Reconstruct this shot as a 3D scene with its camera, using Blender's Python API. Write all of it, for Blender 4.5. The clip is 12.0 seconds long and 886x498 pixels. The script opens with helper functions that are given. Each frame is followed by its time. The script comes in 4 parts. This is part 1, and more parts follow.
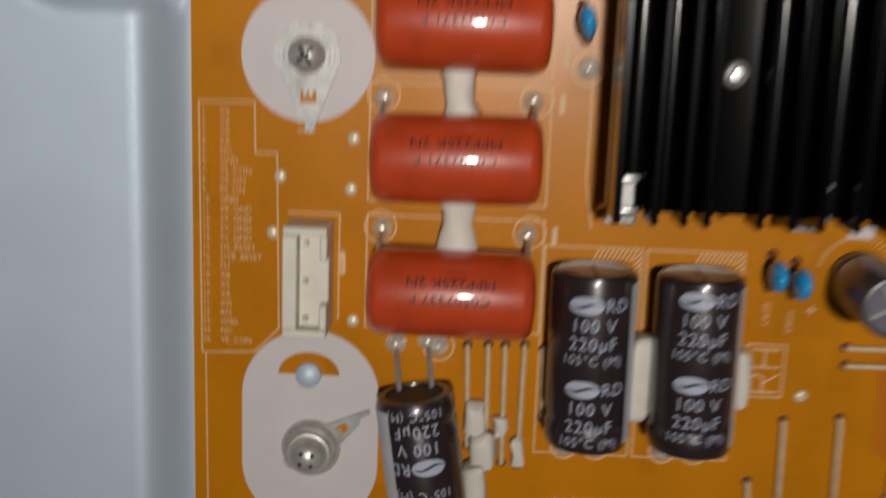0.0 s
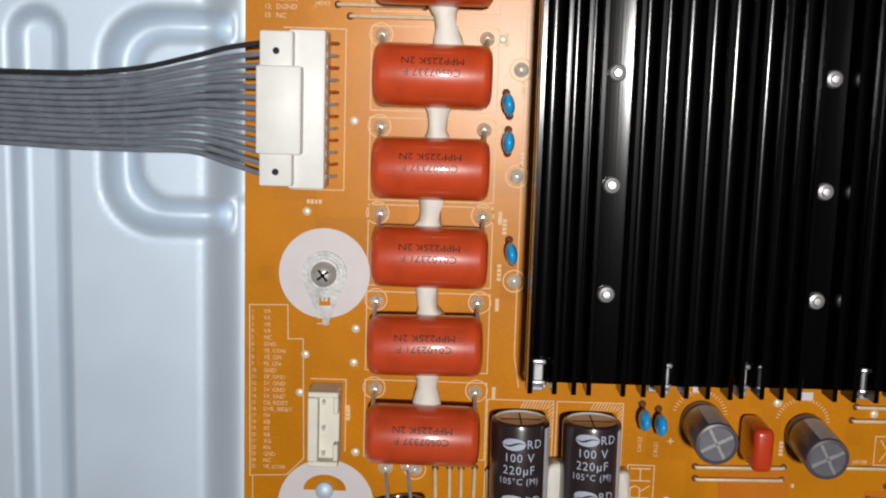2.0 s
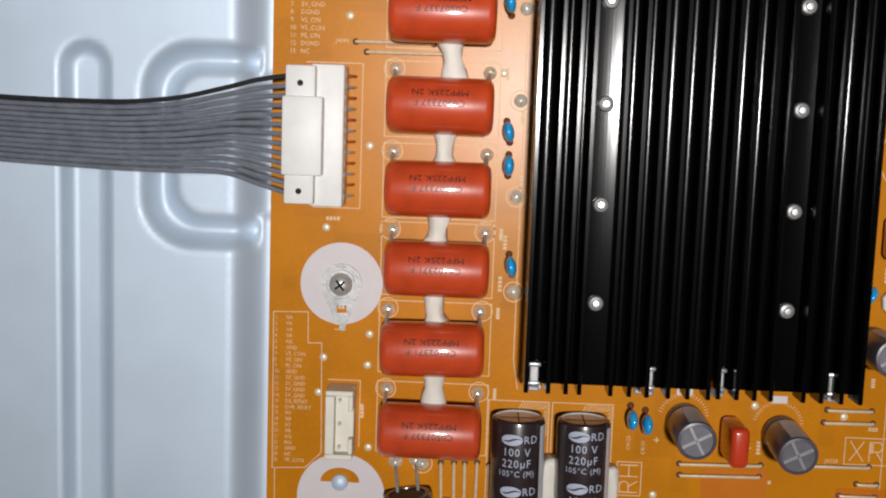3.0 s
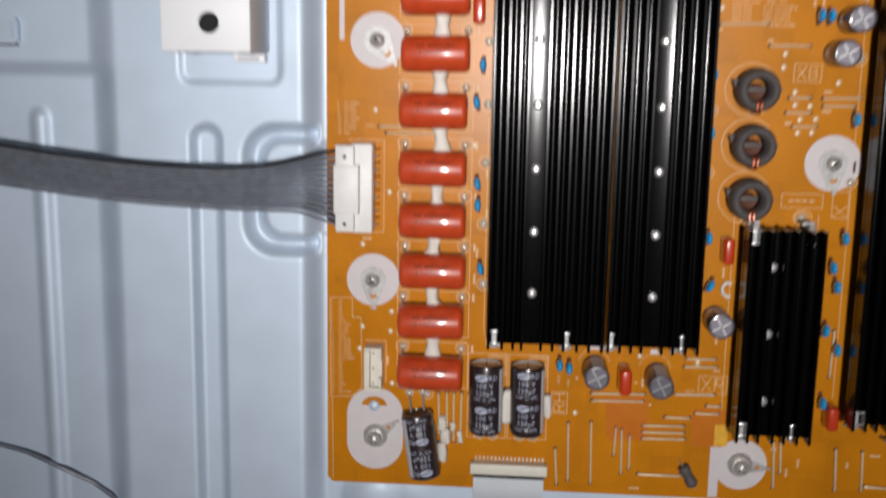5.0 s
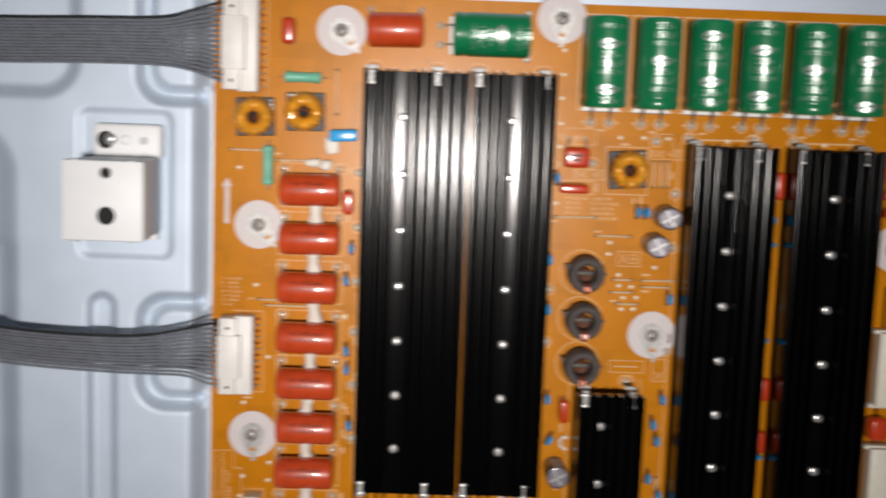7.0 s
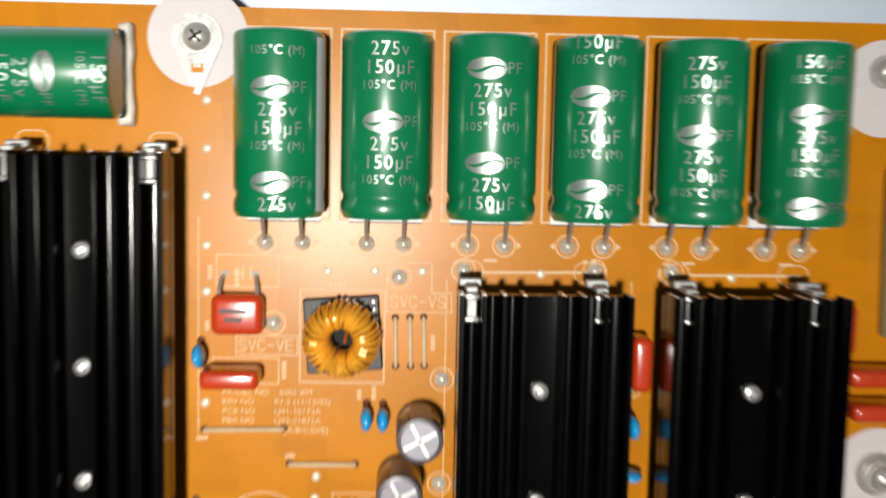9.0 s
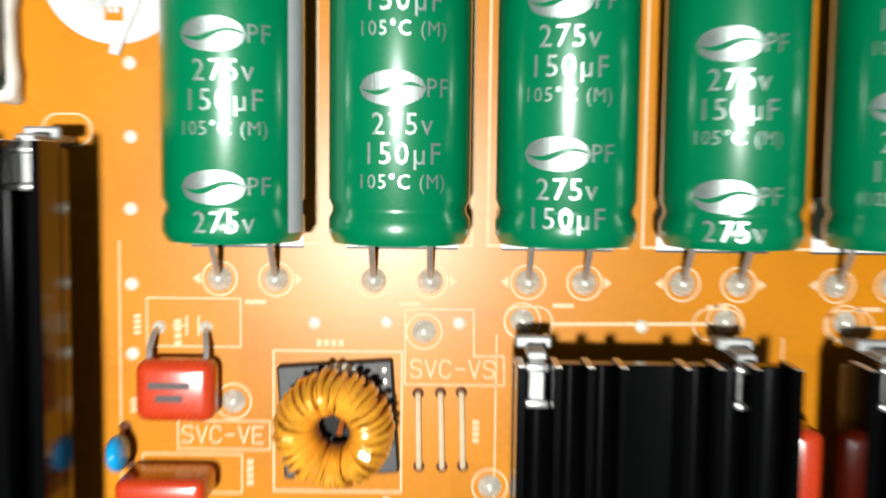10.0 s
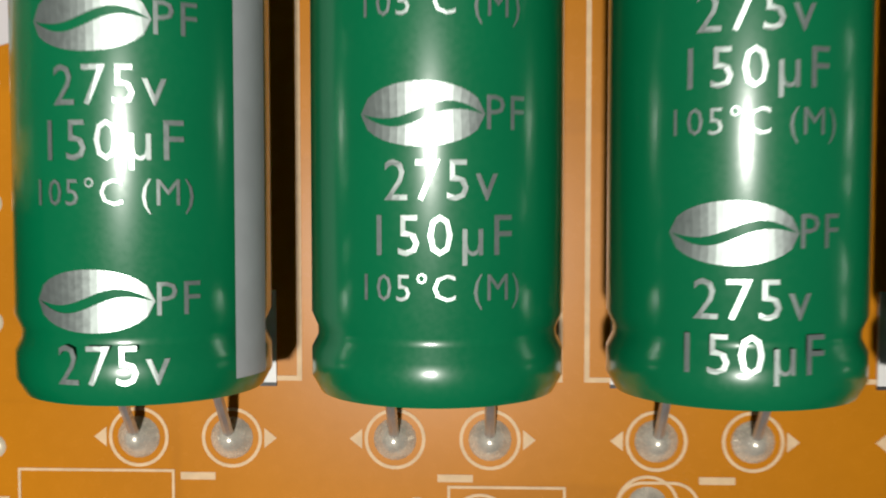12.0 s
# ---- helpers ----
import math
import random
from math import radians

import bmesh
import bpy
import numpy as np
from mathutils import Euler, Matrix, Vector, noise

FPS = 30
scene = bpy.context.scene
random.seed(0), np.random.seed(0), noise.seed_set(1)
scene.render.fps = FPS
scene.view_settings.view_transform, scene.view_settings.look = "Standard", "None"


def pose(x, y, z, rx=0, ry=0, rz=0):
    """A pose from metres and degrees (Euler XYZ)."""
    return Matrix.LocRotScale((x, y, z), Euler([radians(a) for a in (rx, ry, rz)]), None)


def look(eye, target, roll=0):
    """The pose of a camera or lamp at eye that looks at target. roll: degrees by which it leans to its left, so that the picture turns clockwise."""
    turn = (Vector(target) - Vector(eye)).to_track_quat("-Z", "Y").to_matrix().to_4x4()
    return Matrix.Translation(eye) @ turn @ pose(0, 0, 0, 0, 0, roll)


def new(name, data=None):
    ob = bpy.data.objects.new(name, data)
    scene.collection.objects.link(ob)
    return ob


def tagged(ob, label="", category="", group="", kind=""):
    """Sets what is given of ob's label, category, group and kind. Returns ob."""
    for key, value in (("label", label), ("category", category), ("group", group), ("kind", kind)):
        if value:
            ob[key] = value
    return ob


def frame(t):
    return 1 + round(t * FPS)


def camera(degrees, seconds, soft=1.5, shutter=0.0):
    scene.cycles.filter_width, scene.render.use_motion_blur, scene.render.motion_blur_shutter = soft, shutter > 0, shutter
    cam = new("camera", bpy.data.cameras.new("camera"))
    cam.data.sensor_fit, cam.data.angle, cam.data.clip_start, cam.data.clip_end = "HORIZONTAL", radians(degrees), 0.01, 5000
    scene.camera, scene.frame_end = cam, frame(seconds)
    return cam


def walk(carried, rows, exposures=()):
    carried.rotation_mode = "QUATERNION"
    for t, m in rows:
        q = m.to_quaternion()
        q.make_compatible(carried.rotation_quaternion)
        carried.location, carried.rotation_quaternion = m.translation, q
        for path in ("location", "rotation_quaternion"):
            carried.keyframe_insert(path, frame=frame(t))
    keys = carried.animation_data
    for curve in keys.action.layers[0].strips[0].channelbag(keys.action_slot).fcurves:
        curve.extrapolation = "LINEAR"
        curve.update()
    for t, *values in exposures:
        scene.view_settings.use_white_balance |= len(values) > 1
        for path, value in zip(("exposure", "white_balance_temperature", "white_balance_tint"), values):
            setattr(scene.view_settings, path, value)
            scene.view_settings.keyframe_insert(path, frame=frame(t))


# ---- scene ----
import itertools

cam = camera(46.0, 12.0, soft=2.0, shutter=0.9)
walk(cam, [
    (0, pose(0.02434, 0.00244, 0.15543, -11.462, 1.962, 2.180)),
    (0.5, pose(0.01813, 0.01929, 0.18454, -10.331, -1.935, 2.216)),
    (1, pose(0.02375, 0.03038, 0.20255, -9.127, -0.679, 2.450)),
    (1.5, pose(0.02798, 0.03707, 0.21666, -8.448, 1.046, 1.788)),
    (2, pose(0.02711, 0.03742, 0.22343, -8.197, 0.813, 1.691)),
    (2.5, pose(0.02878, 0.03830, 0.23864, -7.352, 1.637, 1.933)),
    (3, pose(0.03049, 0.03769, 0.24672, -6.739, 1.897, 1.961)),
    (3.1, pose(0.03191, 0.03764, 0.24798, -6.657, 2.092, 1.926)),
    (4.8, pose(0.04897, 0.07480, 0.36621, -11.049, 4.032, 1.058)),
    (5, pose(0.05325, 0.08162, 0.37941, -10.379, 4.383, 0.964)),
    (5.5, pose(0.05058, 0.09634, 0.40962, -9.282, 3.759, 2.088)),
    (5.9, pose(0.05015, 0.10782, 0.42358, -8.102, 3.562, 1.859)),
    (6, pose(0.04916, 0.10744, 0.42389, -7.855, 3.405, 1.686)),
    (6.5, pose(0.03919, 0.10505, 0.42403, -5.574, 1.460, 2.196)),
    (6.9, pose(0.06292, 0.12418, 0.42465, -6.330, -0.218, 2.270)),
    (7, pose(0.06938, 0.13038, 0.42428, -6.860, -0.650, 2.051)),
    (7.5, pose(0.08647, 0.12345, 0.39257, -6.812, -2.707, 2.052)),
    (7.7, pose(0.10188, 0.13365, 0.36661, -7.825, -3.650, 2.466)),
    (9.3, pose(0.16170, 0.15249, 0.18749, -5.063, -1.483, 0.958)),
    (9.5, pose(0.16020, 0.15069, 0.17413, -4.986, -0.580, 1.068)),
    (10, pose(0.16368, 0.14939, 0.13792, -4.935, 0.217, 0.697)),
    (10.5, pose(0.16222, 0.14874, 0.10459, -3.630, 1.194, -0.757)),
    (11, pose(0.16404, 0.15073, 0.08157, -2.770, 1.936, -1.060)),
    (11.5, pose(0.16206, 0.15028, 0.07650, -1.976, 2.988, -0.549)),
    (12, pose(0.16119, 0.15231, 0.08145, -2.859, 2.278, -0.015)),
], exposures=[(0.0, -0.80, 6750, 12), (0.5, -0.45, 6700, 10), (1.0, -0.22, 6500, 10), (2.0, -0.25, 6400, 10), (3.0, -0.33, 6400, 12), (5.0, -0.42, 6400, 14), (6.0, -0.38, 6450, 14), (7.5, -0.38, 6800, 14), (9.5, 0.40, 6550, 6), (11.0, 0.72, 5900, 4), (11.5, 0.38, 6100, 6), (12.0, -0.33, 6600, 8)])

# ---- light: dim room and one added overhead lamp replacing the flash beside the camera ----
world = bpy.data.worlds.new("room_light")
scene.world = world
world.use_nodes = True
world.node_tree.nodes["Background"].inputs[0].default_value = (0.80, 0.88, 1.0, 1)
world.node_tree.nodes["Background"].inputs[1].default_value = 0.05
lamp_data = bpy.data.lights.new("flash_stand_in", "AREA")
lamp_data.shape, lamp_data.size = "DISK", 0.07
lamp_data.spread = radians(45)
lamp_data.energy, lamp_data.color = 1.0, (1.0, 0.97, 0.93)
lamp = new("flash_stand_in", lamp_data)
lamp.matrix_world = look((0.090, 0.082, 1.10), (0.056, 0.105, 0.0))

# ---- materials ----
MM = 0.001


def material(name, colour, rough=0.5, metal=0.0, vary=0.12, scale=300, fine=2500, bump=0.0, coat=0.0, coat_rough=0.12, second=None, shine=0.5, brushed=False, traces=False):
    """Colour that varies at two scales, with fine relief. Scales are per metre."""
    m = bpy.data.materials.new(name)
    m.use_nodes = True
    n, l = m.node_tree.nodes, m.node_tree.links
    b = n["Principled BSDF"]
    b.inputs["Roughness"].default_value, b.inputs["Metallic"].default_value = rough, metal
    b.inputs["Specular IOR Level"].default_value = shine
    b.inputs["Coat Weight"].default_value = coat
    b.inputs["Coat Roughness"].default_value = coat_rough
    tc = n.new("ShaderNodeTexCoord")
    big, small = n.new("ShaderNodeTexNoise"), n.new("ShaderNodeTexNoise")
    for t, s in ((big, scale), (small, fine)):
        t.inputs["Scale"].default_value, t.inputs["Detail"].default_value = s, 4
        l.new(tc.outputs["Object"], t.inputs["Vector"])
    mix = n.new("ShaderNodeMix")
    mix.data_type = "RGBA"
    dark = second or tuple(c * (1 - 2.2 * vary) for c in colour)
    mix.inputs[6].default_value, mix.inputs[7].default_value = (*dark, 1), (*colour, 1)
    add = n.new("ShaderNodeMath")
    add.operation = "MULTIPLY_ADD"
    add.inputs[1].default_value = 0.35
    l.new(small.outputs["Fac"], add.inputs[0])
    ramp = n.new("ShaderNodeMapRange")
    ramp.inputs[1].default_value, ramp.inputs[2].default_value = 0.35, 0.65
    l.new(big.outputs["Fac"], ramp.inputs[0])
    scale_big = n.new("ShaderNodeMath")
    scale_big.operation = "MULTIPLY"
    scale_big.inputs[1].default_value = 0.65
    l.new(ramp.outputs[0], scale_big.inputs[0])
    l.new(scale_big.outputs[0], add.inputs[2])
    l.new(add.outputs[0], mix.inputs[0])
    colour_out = mix.outputs[2]
    if traces:
        # copper tracks showing faintly through the solder mask
        vor = n.new("ShaderNodeTexVoronoi")
        vor.feature, vor.distance = "F1", "CHEBYCHEV"
        vor.inputs["Scale"].default_value, vor.inputs["Randomness"].default_value = 75, 0.9
        l.new(tc.outputs["Object"], vor.inputs["Vector"])
        pick = n.new("ShaderNodeMapRange")
        pick.inputs[1].default_value, pick.inputs[2].default_value = 0.52, 0.56
        pick.inputs[3].default_value, pick.inputs[4].default_value = 1.0, 0.92
        l.new(vor.outputs["Distance"], pick.inputs[0])
        hsv = n.new("ShaderNodeHueSaturation")
        l.new(mix.outputs[2], hsv.inputs["Color"])
        l.new(pick.outputs[0], hsv.inputs["Value"])
        colour_out = hsv.outputs[0]
    l.new(colour_out, b.inputs["Base Color"])
    rr = n.new("ShaderNodeMapRange")
    swing = 0.15 if traces or brushed else 1.0
    rr.inputs[3].default_value, rr.inputs[4].default_value = max(rough - 0.08 * swing, 0.02), min(rough + 0.1 * swing, 1)
    l.new(small.outputs["Fac"], rr.inputs[0])
    l.new(rr.outputs[0], b.inputs["Roughness"])
    if brushed:
        # extruded metal: hair lines along y
        stretch = n.new("ShaderNodeMapping")
        stretch.inputs["Scale"].default_value = (2600, 0.6, 2600)
        hair = n.new("ShaderNodeTexNoise")
        hair.inputs["Scale"].default_value, hair.inputs["Detail"].default_value = 1.0, 3
        l.new(tc.outputs["Object"], stretch.inputs[0])
        l.new(stretch.outputs[0], hair.inputs["Vector"])
        small = hair
    if bump:
        bp = n.new("ShaderNodeBump")
        bp.inputs["Strength"].default_value, bp.inputs["Distance"].default_value = bump, 0.0003
        l.new(small.outputs["Fac"], bp.inputs["Height"])
        l.new(bp.outputs[0], b.inputs["Normal"])
    return m


PCB = material("pcb_laminate", (0.57, 0.205, 0.005), 0.27, vary=0.09, scale=60, fine=900, bump=0.004, shine=0.15, traces=True)
PCB_SIDE = material("pcb_core", (0.5, 0.33, 0.15), 0.6)
SILK = material("silkscreen_ink", (0.76, 0.53, 0.30), 0.6, vary=0.1, scale=900)
SILK_WHITE = material("silkscreen_white", (0.62, 0.575, 0.575), 0.55, vary=0.03, scale=200)
DOT = material("tinned_copper_dot", (0.80, 0.70, 0.52), 0.35, metal=0.2, vary=0.08, scale=900)
SOLDER = material("solder", (0.86, 0.79, 0.66), 0.25, metal=0.35, vary=0.2, scale=900, bump=0.1)
TINNED = material("tinned_copper_wire", (0.82, 0.68, 0.46), 0.32, metal=0.25, vary=0.1, scale=600)
STEEL = material("zinc_plated_steel", (0.62, 0.62, 0.61), 0.30, metal=0.7, vary=0.12, scale=600, bump=0.05)
TINPLATE = material("tin_plated_lug", (0.46, 0.46, 0.45), 0.45, metal=0.35, vary=0.2, scale=500, fine=1800, bump=0.15)
NICKEL = material("nickel_plated_steel", (0.66, 0.64, 0.60), 0.34, metal=0.5, vary=0.15, scale=500, bump=0.08)
CHASSIS = material("chassis_steel", (0.57, 0.67, 0.78), 0.56, metal=0.35, vary=0.05, scale=40, fine=1500, bump=0.06, coat=0.03)
RED = material("red_epoxy", (0.60, 0.066, 0.014), 0.34, vary=0.12, scale=180, fine=1800, bump=0.02, coat=0.8, coat_rough=0.06)
RED_GLOSS = material("red_epoxy_dipped", (0.55, 0.045, 0.01), 0.25, vary=0.08, scale=300, coat=0.6)
GREEN = material("green_sleeve", (0.0, 0.185, 0.068), 0.32, vary=0.05, scale=100, coat=0.9, coat_rough=0.16)
BLACKCAP = material("dark_brown_sleeve", (0.030, 0.018, 0.019), 0.3, vary=0.1, scale=200, coat=0.5)
GREYCAP = material("grey_sleeve", (0.085, 0.072, 0.088), 0.35, vary=0.1, scale=200, coat=0.4)
GREYSTRIPE = material("grey_stripe", (0.56, 0.56, 0.59), 0.4, vary=0.06, scale=300)
INK = material("white_sleeve_ink", (0.45, 0.49, 0.60), 0.4, vary=0.05, scale=900)
INK_GREEN = material("silver_sleeve_ink", (0.58, 0.66, 0.62), 0.38, metal=0.85, vary=0.05, scale=900)
INK_DARK = material("dark_ink", (0.03, 0.01, 0.008), 0.5, vary=0.05, scale=900)
ALU = material("aluminium_can", (0.20, 0.19, 0.22), 0.36, metal=0.5, vary=0.1, scale=500)
# paler copy of ALU: colour makes up for light missing the upright ends
ENDCAP = material("aluminium_vent_end", (0.72, 0.69, 0.64), 0.35, metal=0.15, vary=0.1, scale=500)
CREAM = material("cream_vent_disc", (0.84, 0.76, 0.60), 0.5, vary=0.08, scale=400)
ANOD = material("black_anodised_aluminium", (0.0015, 0.0015, 0.0016), 0.14, vary=0.2, scale=150, fine=2200, bump=0.03, shine=0.17, brushed=True)
BLUE = material("blue_ceramic", (0.015, 0.38, 0.80), 0.25, vary=0.1, scale=400, coat=0.6)
GLUE = material("white_silicone", (0.72, 0.68, 0.60), 0.5, vary=0.06, scale=300, bump=0.2)
NYLON = material("white_nylon", (0.78, 0.77, 0.74), 0.45, vary=0.04, scale=300)
NYLON_OLD = material("ivory_nylon", (0.74, 0.71, 0.60), 0.45, vary=0.05, scale=300)
WIRE = material("grey_cable_jacket", (0.185, 0.20, 0.235), 0.36, vary=0.15, scale=400)
WIRE_DARK = material("black_cable_jacket", (0.012, 0.012, 0.013), 0.55, vary=0.2, scale=600, bump=0.3)
COPPER = material("enamelled_copper", (1.0, 0.45, 0.035), 0.28, metal=0.1, vary=0.2, scale=350, coat=0.8, coat_rough=0.1)
COPPER_RED = material("red_enamelled_copper", (0.45, 0.09, 0.02), 0.3, metal=0.3, vary=0.2, scale=700, coat=0.4)
COPPER_DARK = material("dark_enamelled_copper", (0.42, 0.11, 0.02), 0.35, metal=0.2, vary=0.2, scale=700)
BLACK = material("black_plastic", (0.012, 0.012, 0.013), 0.5, vary=0.15, scale=400)
GREYFER = material("grey_ferrite", (0.105, 0.092, 0.088), 0.6, vary=0.15, scale=350, bump=0.15)
TEAL = material("pale_teal_coating", (0.16, 0.50, 0.36), 0.4, vary=0.08, scale=500)
PALEGREEN = material("pale_green_ceramic", (0.45, 0.60, 0.45), 0.5, vary=0.06, scale=400)
BLOCKW = material("white_moulded_plastic", (0.86, 0.88, 0.89), 0.5, vary=0.03, scale=60, bump=0.03)
HOLE = material("dark_hole", (0.01, 0.01, 0.01), 0.8)
BROWNHOLE = material("shade_and_flux_brown", (0.11, 0.034, 0.010), 0.7)
TAPE = material("amber_tape", (0.52, 0.135, 0.004), 0.25, vary=0.14, scale=90, second=(0.55, 0.17, 0.006), coat=0.5)
YELLOW = material("yellow_label", (0.80, 0.42, 0.01), 0.5)
FLAT = material("white_flat_cable", (0.62, 0.66, 0.70), 0.4, vary=0.03, scale=200)


# ---- mesh helpers, in millimetres ----
def finish(name, bm, mat, parent=None, label="", smooth=True, at=None):
    bmesh.ops.recalc_face_normals(bm, faces=bm.faces)
    bm.transform(Matrix.Scale(MM, 4))
    me = bpy.data.meshes.new(name)
    bm.to_mesh(me)
    bm.free()
    me.materials.append(mat)
    if smooth:
        for p in me.polygons:
            p.use_smooth = True
        me.set_sharp_from_angle(angle=radians(40))
    ob = new(name, me)
    ob.parent = parent
    if at:
        ob.location = Vector(at) * MM
    if label:
        ob["label"] = label
    return ob


def part(name, bm, mat, parent, label="", smooth=True):
    return finish(name, bm, mat, parent, label, smooth)


def thing(name, x, y, z, turn, label, category, group="", kind=""):
    ob = new(name)
    ob.empty_display_size = 0.005
    ob.matrix_basis = pose(x * MM, y * MM, z * MM, 0, 0, turn)
    return tagged(ob, label, category, group, kind)


def box(x0, x1, y0, y1, z0, z1, bevel=0.0, seg=2, bm=None):
    out = bm or bmesh.new()
    made = bmesh.ops.create_cube(out, size=1, matrix=Matrix.Translation(((x0 + x1) / 2, (y0 + y1) / 2, (z0 + z1) / 2)) @ Matrix.Diagonal((x1 - x0, y1 - y0, z1 - z0, 1)))
    if bevel:
        edges = list({e for v in made["verts"] for e in v.link_edges})
        bmesh.ops.bevel(out, geom=edges, offset=bevel, segments=seg, affect="EDGES", profile=0.5)
    return out


AXIS = {"z": Matrix.Identity(4), "x": Matrix.Rotation(radians(90), 4, "Y"), "y": Matrix.Rotation(radians(-90), 4, "X")}


def lathe(profile, axis="z", seg=32, at=(0, 0, 0), squash=1.0, bm=None):
    """Profile of (radius, height) turned round an axis; radius 0 closes an end."""
    bm = bm or bmesh.new()
    m = Matrix.Translation(at) @ AXIS[axis]
    rings = []
    for r, h in profile:
        if r < 1e-6:
            rings.append([bm.verts.new(m @ Vector((0, 0, h)))])
        else:
            rings.append([bm.verts.new(m @ Vector((r * math.cos(2 * math.pi * k / seg), squash * r * math.sin(2 * math.pi * k / seg), h))) for k in range(seg)])
    for a, b in zip(rings, rings[1:]):
        for k in range(seg):
            q = [a[k % len(a)], a[(k + 1) % len(a)], b[(k + 1) % len(b)], b[k % len(b)]]
            q = list(dict.fromkeys(q))
            if len(q) > 2:
                bm.faces.new(q)
    return bm


def tube(points, r, seg=8, bm=None, flat=1.0):
    """A round wire along points, with capped ends."""
    bm = bm or bmesh.new()
    pts = [Vector(p) for p in points]
    rings, last = [], None
    for i, p in enumerate(pts):
        d = (pts[min(i + 1, len(pts) - 1)] - pts[max(i - 1, 0)]).normalized()
        side = last if last else (Vector((0, 0, 1)) if abs(d.z) < 0.9 else Vector((1, 0, 0)))
        u = (side - d * side.dot(d)).normalized()
        last, v = u, d.cross(u)
        rings.append([bm.verts.new(p + r * (flat * u * math.cos(2 * math.pi * k / seg) + v * math.sin(2 * math.pi * k / seg))) for k in range(seg)])
    for a, b in zip(rings, rings[1:]):
        for k in range(seg):
            bm.faces.new((a[k], a[(k + 1) % seg], b[(k + 1) % seg], b[k]))
    bm.faces.new(rings[0])
    bm.faces.new(rings[-1][::-1])
    return bm


def prism(outline, z0, z1, bm=None):
    bm = bm or bmesh.new()
    lo, hi = [bm.verts.new((x, y, z0)) for x, y in outline], [bm.verts.new((x, y, z1)) for x, y in outline]
    n = len(outline)
    bm.faces.new(hi)
    bm.faces.new(lo[::-1])
    for k in range(n):
        bm.faces.new((lo[k], lo[(k + 1) % n], hi[(k + 1) % n], hi[k]))
    return bm


def stadium(w, h, r, n=10):
    """A rounded rectangle's outline round the origin."""
    out = []
    for cx, cy, a in ((w / 2 - r, h / 2 - r, 0), (r - w / 2, h / 2 - r, 90), (r - w / 2, r - h / 2, 180), (w / 2 - r, r - h / 2, 270)):
        out += [(cx + r * math.cos(radians(a + 90 * k / n)), cy + r * math.sin(radians(a + 90 * k / n))) for k in range(n + 1)]
    return out


def ring_flat(r0, r1, z0, z1, seg=40, at=(0, 0), bm=None):
    return lathe([(r0, z0), (r1, z0), (r1, z1), (r0, z1), (r0, z0)], "z", seg, (at[0], at[1], 0), bm=bm)


def stroke(pts, w, z0, z1, bm=None):
    """A printed line along points, w wide, mitred at its corners; closed where it ends at its start."""
    bm = bm or bmesh.new()
    p = [Vector(q) for q in pts]
    closed = len(p) > 2 and (p[0] - p[-1]).length < 1e-6
    if closed:
        p = p[:-1]
    n, rows = len(p), []
    for k in range(n):
        into = (p[k] - p[k - 1]).normalized() if closed or k else (p[1] - p[0]).normalized()
        out = (p[(k + 1) % n] - p[k]).normalized() if closed or k < n - 1 else into
        side = Vector((-into.y - out.y, into.x + out.x))
        side = side.normalized() if side.length > 1e-6 else Vector((-into.y, into.x))
        reach = w / 2 / max(0.4, side.dot(Vector((-out.y, out.x))))
        tip = into * (0 if closed or 0 < k < n - 1 else (w / 2 if k else -w / 2))
        rows.append([bm.verts.new((*(p[k] + tip + s * reach * side), z)) for s, z in ((-1, z0), (1, z0), (1, z1), (-1, z1))])
    for a, b in zip(rows, rows[1:] + (rows[:1] if closed else [])):
        for k in range(4):
            bm.faces.new((a[k], a[(k + 1) % 4], b[(k + 1) % 4], b[k]))
    if not closed:
        bm.faces.new(rows[0])
        bm.faces.new(rows[-1][::-1])
    return bm


def letters(body, size, align="LEFT", spacing=1.0, squeeze=1.0, bold=0.0):
    """The built-in font as a flat bmesh in millimetres, size its letter height."""
    cu = bpy.data.curves.new("letters", "FONT")
    cu.body, cu.size, cu.align_x, cu.align_y, cu.resolution_u, cu.space_character = body, size * 1.4, align, "CENTER", 2, spacing
    cu.offset = bold
    ob = bpy.data.objects.new("letters", cu)
    scene.collection.objects.link(ob)
    me = bpy.data.meshes.new_from_object(ob.evaluated_get(bpy.context.evaluated_depsgraph_get()))
    bm = bmesh.new()
    bm.from_mesh(me)
    bpy.data.objects.remove(ob)
    bpy.data.curves.remove(cu)
    bpy.data.meshes.remove(me)
    bm.transform(Matrix.Diagonal((squeeze, 1, 1, 1)))
    return bm


def print_text(name, body, size, x, y, z, mat, parent, turn=0, align="LEFT", squeeze=1.0, label=""):
    bm = letters(body, size, align, 1.0, squeeze)
    bm.transform(Matrix.Translation((x, y, z)) @ Matrix.Rotation(radians(turn), 4, "Z"))
    return part(name, bm, mat, parent, label, smooth=False)


def wrap(bm, radius, centre_angle=90.0, axis_shift=(0, 0, 0)):
    """Bends a flat print in x, y round a cylinder along y: x runs round, y along."""
    bmesh.ops.subdivide_edges(bm, edges=[e for e in bm.edges if abs(e.verts[0].co.x - e.verts[1].co.x) > 1.2], cuts=2)
    for v in bm.verts:
        a = radians(centre_angle) - v.co.x / radius
        r = radius + v.co.z
        v.co = Vector((r * math.cos(a) + axis_shift[0], v.co.y + axis_shift[1], r * math.sin(a) + axis_shift[2]))
    return bm

